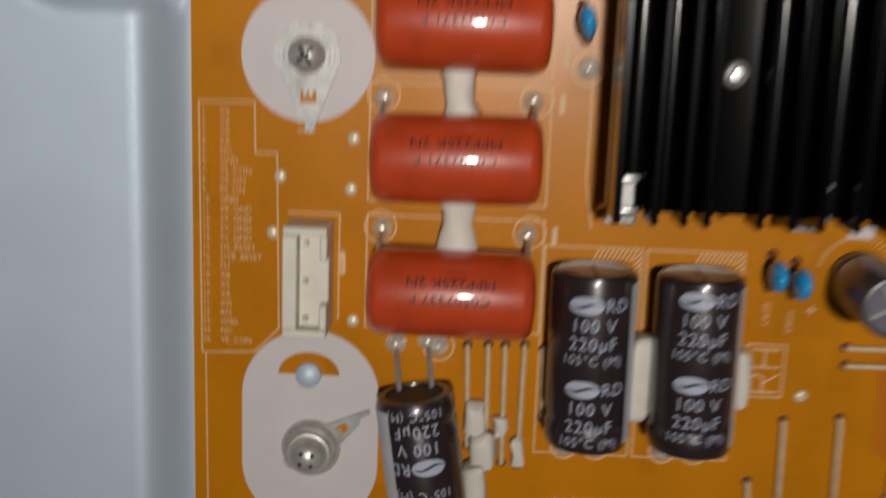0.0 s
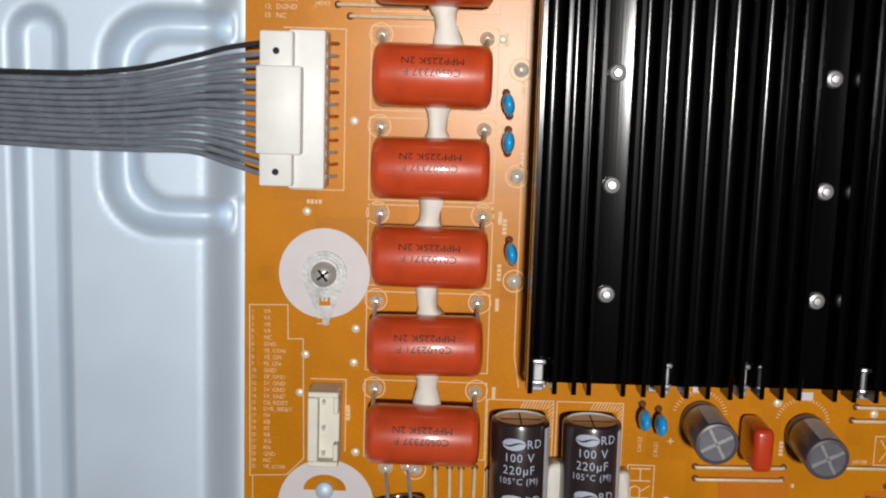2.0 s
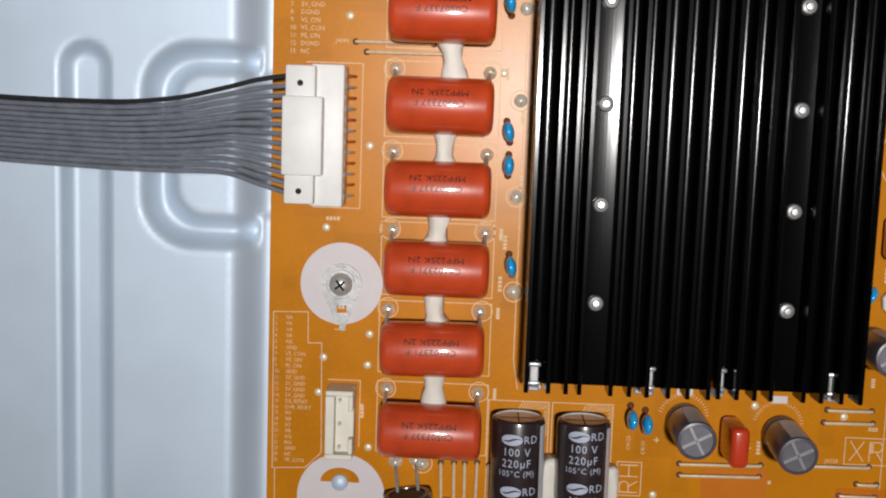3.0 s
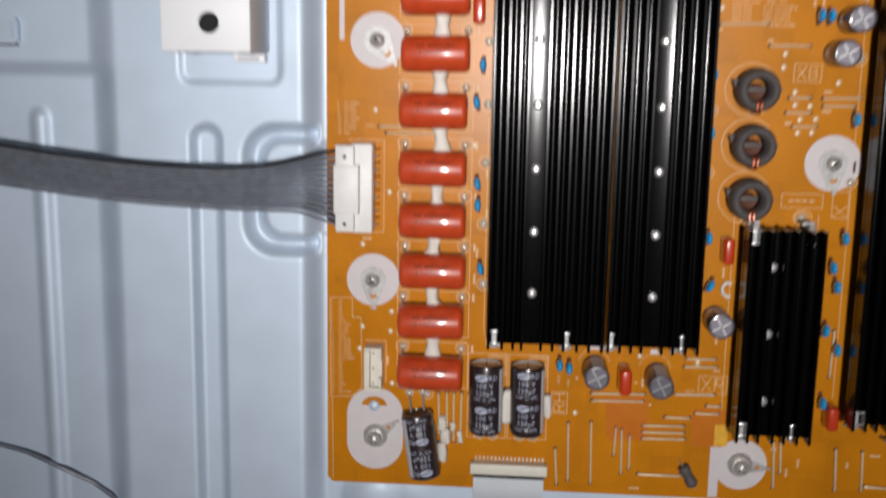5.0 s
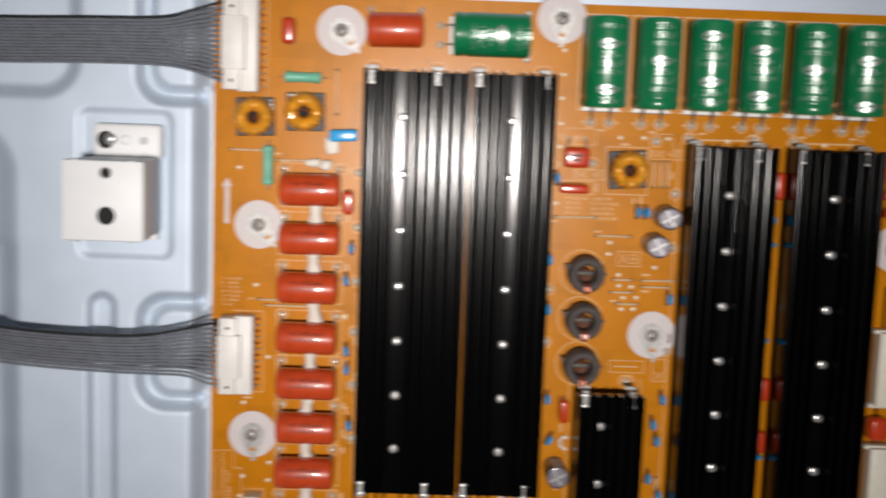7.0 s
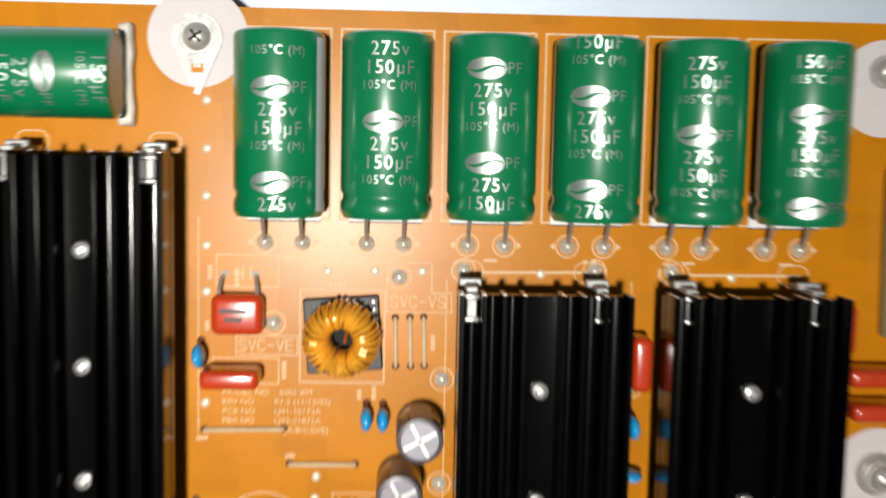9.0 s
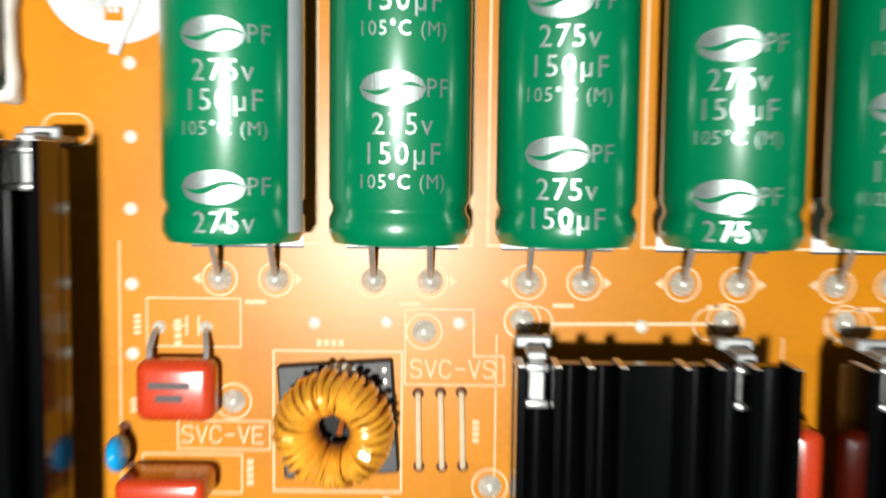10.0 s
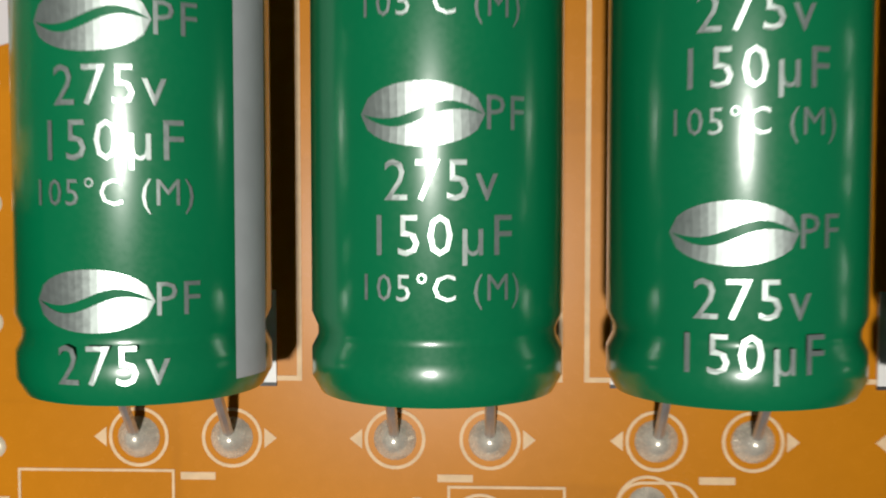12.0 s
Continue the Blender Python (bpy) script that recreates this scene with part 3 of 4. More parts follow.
def standing_can(x, y, dia=9.2, height=15.0, lean=0.0):
    c = thing("electrolytic_capacitor", x, y, 0, 0, "grey sleeved electrolytic capacitor standing with a cross-scored metal top", "capacitor", "standing capacitors")
    c.rotation_euler = (radians(lean), 0, 0)
    r = dia / 2
    part("sleeve", lathe([(0, 0.1), (r * 0.9, 0.1), (r, 0.8), (r, 2.0), (r * 0.94, 2.6), (r, 3.3), (r, height - 0.6), (r * 0.95, height - 0.1), (r * 0.84, height)], seg=40), GREYCAP, c)
    lid = part("top", lathe([(r * 0.84, height - 0.05), (r * 0.8, height - 0.3), (0, height - 0.3)], seg=32), ALU, c, "bare aluminium top")
    bm = box(-r * 0.78, r * 0.78, -0.32, 0.32, height - 0.3, height - 0.12)
    box(-0.32, 0.32, -r * 0.78, r * 0.78, height - 0.3, height - 0.12, bm=bm)
    bm.transform(Matrix.Rotation(radians(28), 4, "Z"))
    part("vent_score", bm, STEEL, lid, "pressed cross score")
    bm = bmesh.new()
    rows = [[bm.verts.new(((r + 0.05) * math.cos(radians(58 + 8 * k)), (r + 0.05) * math.sin(radians(58 + 8 * k)), z)) for k in range(8)] for z in (3.4, height - 0.5)]
    for k in range(7):
        bm.faces.new((rows[0][k], rows[0][k + 1], rows[1][k + 1], rows[1][k]))
    part("polarity_stripe", bm, GREYSTRIPE, c)
    return c


for x, y, lean in ((82.9, -31.2, 2), (106.0, -33.2, 4), (165.3, 96.3, 0), (161.5, 84.9, 0), (125.8, -10.9, 0)):
    standing_can(x, y, lean=lean)


def disc_capacitor(x, y, turn=90, w=4.9, h=6.4, thick=2.6):
    """A dipped ceramic capacitor standing on two legs; its flat face runs along turn."""
    c = thing("ceramic_capacitor", x, y, 0, turn, "small glossy blue dipped ceramic capacitor standing on two leads", "capacitor", "blue capacitors")
    bm = bmesh.new()
    bmesh.ops.create_uvsphere(bm, u_segments=20, v_segments=12, radius=1, matrix=Matrix.Translation((0, 0, h / 2 + 0.8)) @ Matrix.Diagonal((w / 2, thick / 2, h / 2, 1)))
    part("body", bm, BLUE, c)
    for s in (-1, 1):
        part("lead", tube([(s * w * 0.3, 0, h * 0.3), (s * w * 0.42, 0, 1), (s * w * 0.5, 0, 0)], 0.3, 6), COPPER_DARK, c)
        part("solder_joint", lathe([(0, 0.5), (0.5, 0.35), (0.9, 0.02)], seg=12, at=(s * w * 0.5, 0, 0)), BROWNHOLE, c)
    return c


for x, y, a in ((69.8, -30.4, 90), (73.4, -31.4, 90), (37.7, 36.5, 100), (38.0, 28.7, 90), (39.5, 5.2, 100), (38.8, 78.9, 90), (36.9, 65.7, 100), (121.3, 19.0, 90), (122.8, 1.6, 60), (165.7, 9.6, 95), (167.6, 2.6, 90), (164.9, -13.6, 80), (169.5, -20.7, 90), (166.0, -41.0, 90), (169.0, 20.4, 95), (169.4, 62.4, 90), (191.8, -54.3, 0), (121.0, 110.4, 95), (209.3, 96.4, 90), (209.0, 86.4, 0), (208.8, 46.4, 20), (119.6, 77.1, 90), (119.8, 56.6, 90), (154.6, 97.7, 90), (158.0, 97.6, 90), (209.4, -2.6, 0)):
    disc_capacitor(x, y, a)
bluebox = thing("box_film_capacitor", 34.6, 124.3, 0, 3, "glossy blue dipped film capacitor beside the heatsink", "capacitor", "blue capacitors")
part("body", box(-5.6, 5.6, -2.4, 2.4, 0.4, 7.0, 1.0, 3), BLUE, bluebox)
for sx in (-3.6, 3.6):
    part("lead", tube([(sx, 0, 1.0), (sx, 0, 0)], 0.35, 6), COPPER_DARK, bluebox)


def box_capacitor(x, y, lx, ly, h, turn=0, lying=False):
    """A dipped film capacitor with rounded edges; lying ones show their bent leads."""
    c = thing("box_film_capacitor", x, y, 0, turn, "glossy red-orange dipped film capacitor on the circuit board", "capacitor", "red dipped capacitors")
    part("body", box(-lx / 2, lx / 2, -ly / 2, ly / 2, 0.4, h, min(lx, ly, h) * 0.32, 4), RED_GLOSS, c)
    if lying:
        for k, wide in enumerate((0.52, 0.34)):
            part("printing", box(-lx * wide / 2 - 0.6, lx * wide / 2 - 0.6, 0.4 - 1.7 * k, 1.3 - 1.7 * k, h - 0.02, h + 0.03), INK_DARK, c, "small dark print")
        for s in (-1, 1):
            part("lead", tube([(s * lx * 0.36, ly / 2 - 1, h * 0.5), (s * lx * 0.36, ly / 2 + 1.2, h * 0.5), (s * lx * 0.33, ly / 2 + 3.0, 1.4), (s * lx * 0.30, ly / 2 + 3.6, 0)], 0.4, 8), STEEL, c)
            part("solder_joint", lathe([(0, 0.5), (0.5, 0.35), (0.9, 0.02)], seg=12, at=(s * lx * 0.30, ly / 2 + 3.6, 0)), SOLDER, c)
    return c


for args in ((128.6, 118.8, 10.4, 8.2, 5.0, 0, True), (127.6, 106.4, 11.5, 3.8, 9.0), (93.6, -34.0, 4.4, 9.6, 12.0), (209.6, 110.4, 4.0, 11.0, 9.5), (128.0, 15.0, 3.8, 9.5, 9.0), (37.2, 97.7, 4.2, 9.4, 9.5), (12.1, 164.6, 5.0, 10.4, 8.5), (169.0, -45.8, 4.2, 9.0, 9.0), (258.2, 108.0, 12.0, 3.8, 9.0), (258.6, 100.8, 11.0, 3.8, 9.0), (251.0, 118.0, 4.0, 10.0, 9.0), (279.0, 145.8, 12.0, 8.0, 6.0), (280.5, 126.0, 12.0, 8.0, 6.0), (209.4, 27.0, 4.0, 9.4, 9.5), (209.2, 5.0, 4.0, 9.0, 9.5), (259.3, 11.0, 8.5, 10.0, 7.0), (277.0, 11.4, 8.5, 10.0, 7.0)):
    box_capacitor(*args)


# ---- wound parts ----
def toroid(x, y, turn=0, lean=(0, 0), R=5.0, r=2.35, tall=4.2, base=15.4):
    t = thing("toroid_inductor", x, y, 0, turn, "copper wound toroid inductor on a black square base", "inductor", "toroid inductors")
    part("base", box(-base / 2, base / 2, -base / 2, base / 2, 0.0, 1.6, 0.3, 1), BLACK, t, "black square base")
    # dark disc on the base: shade inside the ring, put into colour
    part("hole", lathe([(0, 1.66), (2.6, 1.66)], seg=24), HOLE, t)
    for k in range(3):
        part("base_pip", lathe([(0, 2.0), (0.3, 1.95), (0.5, 1.6)], seg=10, at=(6.6, 6.4 - 1.6 * k, 0)), SOLDER, t)
    zc = 1.7 + tall * 1.1
    tip = Matrix.Translation((0, 0, zc)) @ Matrix.Rotation(radians(lean[0]), 4, "X") @ Matrix.Rotation(radians(lean[1]), 4, "Y")
    core = bmesh.new()
    rings = [[core.verts.new(tip @ Vector(((R + 0.84 * r * math.cos(b)) * math.cos(a), (R + 0.84 * r * math.cos(b)) * math.sin(a), 0.86 * tall * math.sin(b)))) for b in [2 * math.pi * k / 12 for k in range(12)]] for a in [2 * math.pi * k / 40 for k in range(40)]]
    for i in range(40):
        for k in range(12):
            core.faces.new((rings[i][k], rings[i][(k + 1) % 12], rings[(i + 1) % 40][(k + 1) % 12], rings[(i + 1) % 40][k]))
    part("core", core, COPPER, t)
    turns, rng = 38, random.Random(3)
    for n in range(turns):
        a, out, skew = 2 * math.pi * n / turns + rng.uniform(-0.035, 0.035), r * rng.uniform(0.97, 1.1), rng.uniform(-0.10, 0.16)
        pts = []
        for k in range(15):
            b = 2 * math.pi * k / 14
            aa = a + skew * math.sin(b / 2)
            rad = R + out * math.cos(b)
            pts.append(tip @ Vector((rad * math.cos(aa), rad * math.sin(aa), 1.06 * tall * math.sin(b))))
        part("turn", tube(pts, 0.42 if n % 5 else 0.5, 6), COPPER, t)
    part("tail", tube([(0.4, -1.2, 5.0), (0.9, 0.6, 4.0), (0.5, -1.0, 1.7)], 0.4, 6), COPPER_DARK, t)
    part("glue_dab", lathe([(0, 3.0), (1.4, 2.7), (2.2, 2.0), (2.5, 1.62)], seg=16, at=(0.6, 6.2, 0), squash=0.6), GLUE, t)
    return t


toroid(149.6, 114.6, 4, (4, -5))
toroid(-1.2, 130.6, 2, (8, 14))
toroid(18.8, 133.2, 91, (8, -6))


def drum_choke(x, y):
    d = thing("ring_choke", x, y, 0, 0, "dark grey ferrite ring choke with a copper winding inside", "inductor", "ring chokes")
    ring = [(5.6 + 2.1 * math.cos(2 * math.pi * k / 20), 5.6 + 5.4 * math.sin(2 * math.pi * k / 20)) for k in range(21)]
    part("core", lathe(ring, seg=44), GREYFER, d)
    # copper winding in dark brown: the ring's inner shade is in its colour
    part("winding", lathe([(1.2, 0.6), (2.9, 0.9), (3.2, 2.6), (2.4, 3.6), (0.8, 3.2), (0, 2.8)], seg=24, at=(0.2, -0.8, 0)), BROWNHOLE, d, "copper winding coloured dark for the shade inside the ring")
    part("bobbin_bar", box(-3.2, 3.2, -0.7, 0.9, 0.0, 4.4, 0.4, 2), GREYFER, d)
    part("left_tab", prism([(-8.6, 3.6), (-7.6, 0.6), (-5.4, -0.4), (-5.2, 3.6)], 0, 6.0), BLACK, d)
    part("right_tab", prism([(5.4, -2.4), (8.6, 0.2), (5.4, 2.6)], 0, 6.5), GREYFER, d)
    for px in (-0.7, 0.7):
        part("tail", tube([(px, -3.7, 8.6), (px, -4.8, 11.0), (px, -6.2, 11.2), (px, -7.6, 8.6), (px, -8.2, 4.0), (px, -8.2, 0)], 0.5, 8), COPPER_RED, d, "red enamelled wire end")
    return d


for y in (72.0, 52.6, 33.6):
    drum_choke(134.4, y)


# ---- resistors ----
def resistor(x, y, turn, length, r, mat, label):
    c = thing("resistor", x, y, 0, turn, label, "resistor", "resistors")
    e = length / 2
    part("body", lathe([(0, -e), (r * 0.8, -e), (r * 1.08, -e + 0.7), (r * 1.08, -e + 2.0), (r * 0.92, -e + 2.8), (r * 0.92, e - 2.8), (r * 1.08, e - 2.0), (r * 1.08, e - 0.7), (r * 0.8, e), (0, e)], "x", 24, (0, 0, r * 1.1 + 0.4)), mat, c)
    for s in (-1, 1):
        part("lead", tube([(s * e, 0, r + 0.4), (s * (e + 1.4), 0, r + 0.4), (s * (e + 2.2), 0, 0)], 0.35, 6), STEEL, c)
    return c


resistor(4.4, 111.4, 90, 15.6, 2.2, TEAL, "pale teal coated power resistor with axial leads")
resistor(17.8, 146.8, 0, 14.4, 2.2, TEAL, "pale teal coated power resistor with axial leads")
cer = thing("cement_resistor", 263.3, 133.0, 0, 1, "long pale green ceramic block resistor", "resistor")
part("body", box(-2.5, 2.5, -17.5, 17.5, 0, 6, 0.6, 2), PALEGREEN, cer)


# ---- connectors and ribbon cables ----
def wire_connector(x, y0, y1, pins, kind=0):
    c = thing("wire_connector", x, y0, 0, 0, "white nylon wire-to-board connector with a plugged-in grey cable", "connector", "wire connectors")
    l = y1 - y0
    part("header", box(5.4, 13.0, 0, l, 0, 8.6, 0.5, 2), NYLON, c)
    plug = box(0, 6.8, 0.6, l - 0.5, 0.4, 11.4, 0.5, 2)
    body = part("plug", plug, NYLON, c)
    part("latch", box(-0.6, 8.6, l * 0.22, l * 0.77, 6.0, 12.0, 0.5, 2), NYLON, body)
    for k in (0.11, 0.86):
        part("key_hole", lathe([(0, 11.46), (0.7, 11.46)], seg=16, at=(3.4, l * k, 0)), HOLE, body)
    for k in range(pins):
        yy = 2.3 + (l - 4.6) * k / (pins - 1)
        part("pin", tube([(12.6, yy, 2.6), (14.0, yy, 2.4), (14.6, yy, 0)], 0.38, 6), COPPER_DARK if k % 2 else STEEL, c)
        part("pin_slot", box(12.4, 13.06, yy - 0.55, yy + 0.55, 2.0, 6.0), NYLON_OLD, c)
    return c


def ribbon(conn_x, y0, y1, n, mids, z_end=8.0, label="grey parallel-wire ribbon cable plugged into the connector"):
    """Wires fan out from a narrow flat run into the connector. mids: (x, y of the middle, width, height)."""
    rb = thing("ribbon_cable", conn_x, (y0 + y1) / 2, 0, 0, label, "cable", "ribbon cables")
    for k in range(n):
        f = k / (n - 1) - 0.5
        pts = []
        for x, ym, w, z in mids:
            pts.append((x - conn_x, ym + f * w - (y0 + y1) / 2 , z + 0.25 * math.sin(k * 2.1 + x * 0.05)))
        pts.append((0.6, f * (y1 - y0 - 4.4), z_end))
        # smooth the run
        fine = []
        for i in range(len(pts) - 1):
            p = [Vector(pts[max(0, min(len(pts) - 1, j))]) for j in (i - 1, i, i + 1, i + 2)]
            for s in range(6):
                t = s / 6
                fine.append(0.5 * ((2 * p[1]) + (p[2] - p[0]) * t + (2 * p[0] - 5 * p[1] + 4 * p[2] - p[3]) * t * t + (3 * p[1] - p[0] - 3 * p[2] + p[3]) * t ** 3))
        fine.append(Vector(pts[-1]))
        part("wire", tube(fine, 0.57, 8), WIRE_DARK if k == n - 1 else WIRE, rb, "black edge wire" if k == n - 1 else "")
    return rb


wire_connector(-13.0, 18.0, 50.4, 12)
ribbon(-13.0, 18.4, 49.8, 13, ((-330, 66, 15, -6), (-240, 54, 15, -4), (-160, 41.5, 15, 2), (-99, 34.6, 14.4, 5), (-60, 32.8, 15.0, 6), (-41, 33.2, 16.4, 6.5), (-28, 34.6, 19.2, 7.5), (-20, 34.6, 23.5, 8)))
wire_connector(-12.6, 140.2, 178.0, 14)
ribbon(-12.6, 141, 177.5, 15, ((-330, 165, 17, -6), (-200, 158, 17, -2), (-112, 157.4, 17.5, 4), (-67, 158.4, 17.5, 6), (-38, 158.8, 18.5, 7), (-24, 159.4, 24, 8)))


def header(left, right, low, high, mat, label, pins=5):
    c = thing("pin_header", left, low, 0, 0, label, "connector", "open headers")
    w, l = right - left, high - low
    part("housing", box(0, w, 0, l, 0, 5.2, 0.2, 1), mat, c)
    for x0, x1, y0, y1, top in ((0, 2.2, 1.25, l - 1.25, 8.2), (w - 1.1, w, 1.25, l * 0.3, 7.6), (w - 1.1, w, l * 0.7, l - 1.25, 7.6), (0, w, 0, 1.2, 8.0), (0, w, l - 1.2, l, 8.0)):
        part("wall", box(x0, x1, y0, y1, 5.15, top, 0.2, 1), mat, c)
    for k in range(pins):
        yy = 2.6 + (l - 5.2) * k / (pins - 1)
        part("pin", box(w * 0.5 - 0.32, w * 0.5 + 0.32, yy - 0.32, yy + 0.32, 5.0, 7.4), NICKEL, c)
    return c


header(-2.9, 3.6, -42.0, -25.4, NYLON_OLD, "ivory open pin header with three pins", 3)


def bridge_connector(y0, y1):
    """A long closed socket with end ears that joins the two boards."""
    c = thing("bridge_connector", 260.0, y0, 0, 0, "long white nylon socket joining the two circuit boards", "connector", "bridge connectors")
    l = y1 - y0
    part("housing", box(-4.6, 4.6, 0.8, l - 0.8, 0, 9.0, 0.6, 2), NYLON_OLD, c)
    for yy in (0, l - 1.8):
        part("ear", box(-6.2, 6.2, yy, yy + 1.8, 0, 6.5, 0.5, 2), NYLON_OLD, c)
    part("groove", box(1.6, 2.2, 2, l - 2, 8.8, 9.02), GLUE, c)


bridge_connector(20.2, 53.0)
bridge_connector(-32.0, 4.4)

flat = thing("flat_cable_socket", 52, -73.5, 0, 0, "white flat cable socket with black latch", "connector")
part("housing", box(-14.6, 14.6, -1.0, 3.2, 0, 4.6, 0.4, 2), NYLON_OLD, flat)
part("latch", box(-13.6, 13.6, -2.6, -0.9, 0.3, 3.8, 0.3, 1), BLACK, flat, "black latch bar")
for k in range(18):
    part("pin", box(-12.9 + 1.5 * k, -12.3 + 1.5 * k, 3.1, 4.8, 0, 0.4), SOLDER, flat)
ffc = thing("flat_cable", 52, -76, 0, 0, "white flat flexible cable leaving the socket", "cable")
bm = bmesh.new()
prof = [(0.5, 2.4), (-4, 2.6), (-8, 2.0), (-14, -3), (-24, -9), (-60, -14.5)]
cols = [[bm.verts.new((x, y, z + dz)) for y, z in prof] for x, dz in ((-13.4, 0), (13.4, 0), (13.4, 0.3), (-13.4, 0.3))]
for i in range(4):
    for k in range(len(prof) - 1):
        bm.faces.new((cols[i][k], cols[i][k + 1], cols[(i + 1) % 4][k + 1], cols[(i + 1) % 4][k]))
part("ribbon", bm, FLAT, ffc)

# ---- white moulded block on the chassis ----
blk = thing("mounting_block", -53.3, 96.8, -11.0, 0, "white moulded plastic bracket block screwed to the chassis", "bracket")
bm = box(-15.4, 15.4, -15.1, 15.4, 0, 41.5, 0.8, 2)
for v in bm.verts:
    v.co.x -= max(0, v.co.x) * 0.24 * (1 - v.co.z / 41.5)
part("body", bm, BLOCKW, blk)
for px, py, r in ((1.3, -5.4, 3.4), (1.2, 10.8, 2.0)):
    part("screw_hole", lathe([(0, 41.56), (r, 41.56)], seg=28, at=(px, py, 0)), HOLE, blk, "dark screw hole")
part("flange", box(-15, 13, 15.2, 29, 0, 6, 1.6, 3), BLOCKW, blk)
part("hole", lathe([(0, 6.06), (3.6, 6.06)], seg=28, at=(-9.6, 22.3, 0)), HOLE, blk)
part("screw_head", lathe([(0, 7.4), (1.4, 7.2), (2.4, 6.6), (2.6, 6.06)], seg=20, at=(-7.8, 22.6, 0)), STEEL, blk, "bright screw head deep in the hole")
part("boss", lathe([(1.3, 6.4), (1.5, 7.2), (2.2, 6.9), (2.4, 6.0)], seg=20, at=(-1.8, 22.3, 0)), BLOCKW, blk)
part("pin_hole", lathe([(0, 6.06), (1.7, 6.06)], seg=20, at=(5.8, 22.3, 0)), GREYSTRIPE, blk)
part("foot", box(-1, 11, -18.6, -15.3, 0, 5, 0.6, 2), BLOCKW, blk)
part("foot_slot", box(1, 9, -18.0, -16.4, 5.0, 5.1), GREYSTRIPE, blk)
for px, py, r in ((1.3, -5.4, 3.4), (1.2, 10.8, 2.0)):
    part("hole_rim", lathe([(r, 41.5), (r + 0.1, 41.75), (r + 0.5, 41.75), (r + 0.8, 41.5)], seg=28, at=(px, py, 0)), BLOCKW, blk)
for px in (-10.5, 10.5):
    part("parting_nib", box(px - 0.9, px + 0.9, 15.2, 15.7, 38.5, 41.2, 0.15, 1), BLOCKW, blk)
    part("parting_nib", box(px - 0.9, px + 0.9, -15.7, -15.2, 38.5, 41.2, 0.15, 1), BLOCKW, blk)

clipb = thing("square_boss", -144, 88.6, -15.7, 0, "small pressed square tab on the chassis", "tab")
part("tab", prism(stadium(9.2, 9.8, 2.2, 6), 0, 2.4), CHASSIS, clipb)
part("inner_tab", prism(stadium(5.6, 6.0, 1.6, 6), 2.3, 3.2), CHASSIS, clipb)
part("cut_slot", box(-4.2, 3.6, -5.6, -4.9, 0.2, 2.0, 0.2, 1), HOLE, clipb, "narrow dark cut under the tab")

# ---- glue, tape, small loose parts ----
for x, y, lx, ly, h in ((50.6, -47.0, 4.2, 13, 6), (65.6, -46.5, 3.4, 9, 5), (26.4, -55.5, 3.2, 5.5, 3), (27.6, -60.5, 3.8, 6, 4), (26.6, -66.5, 3.4, 8, 5), (30.4, -57.0, 2.0, 4, 1.8), (33.2, -61.0, 1.8, 4.4, 1.8), (29.8, 120.0, 5.6, 6.4, 2.2), (27.5, 112.0, 5, 4, 3), (22.6, 113.0, 6, 3, 3)):
    g = thing("glue_bead", x, y, 0, random.uniform(-6, 6), "white silicone glue bead beside a capacitor", "glue", "glue beads")
    bm = box(-lx / 2, lx / 2, -ly / 2, ly / 2, 0, h, min(lx, h) * 0.35, 3)
    bmesh.ops.subdivide_edges(bm, edges=bm.edges, cuts=1)
    for v in bm.verts:
        v.co += Vector(noise.noise_vector(v.co * 0.4 + Vector((x, y, 0)))) * 0.8 * (v.co.z > 0.1)
        v.co.z = max(v.co.z, 0)
    part("bead", bm, GLUE, g)
for cx, cy, lx, ly in ((96.2, -51.0, 16.4, 17.0), (126.4, -53.6, 14.0, 14.6)):
    tp = thing("tape_patch", cx, cy, 0, 0, "amber translucent lacquer patch with ragged edges on the board", "tape", "tape patches")
    ragged = []
    for px, py in stadium(lx, ly, 2.0, 5):
        shift = noise.noise_vector(Vector((px * 0.35 + cx, py * 0.35, 3.0)))
        ragged.append((px + 1.5 * shift.x, py + 1.5 * shift.y))
    part("film", prism(ragged, 0.05, 0.1), TAPE, tp, smooth=False)
yl = thing("yellow_label", 131.0, -56.5, 0, 0, "small plain yellow sticker at the board edge", "sticker")
part("sticker", prism([(-2.4, -4.2), (2.4, -4.2), (2.4, 4.2), (-2.4, 4.2)], 0.14, 0.24), YELLOW, yl, smooth=False)
resistor(119.4, -72.0, -61, 8.6, 2.1, GREYFER, "small dark grey axial part lying aslant")
wb = thing("thin_wire", -148, -83, -18.6, 0, "thin grey wire lying over the chassis", "wire")
part("strand", tube([(-60, 12, 0.3), (-20, 4.5, 0.3), (0, 0.5, 1.6), (8, -2.0, 2.9), (17, -6.0, 2.9), (28, -12, 0.8), (36, -17, 2.0), (44, -22, 6.0), (52, -28, 9.4), (66, -40, 9.6)], 0.9, 8), WIRE, wb)
ground_lug(0.5, -62.3, 126, 0.55)

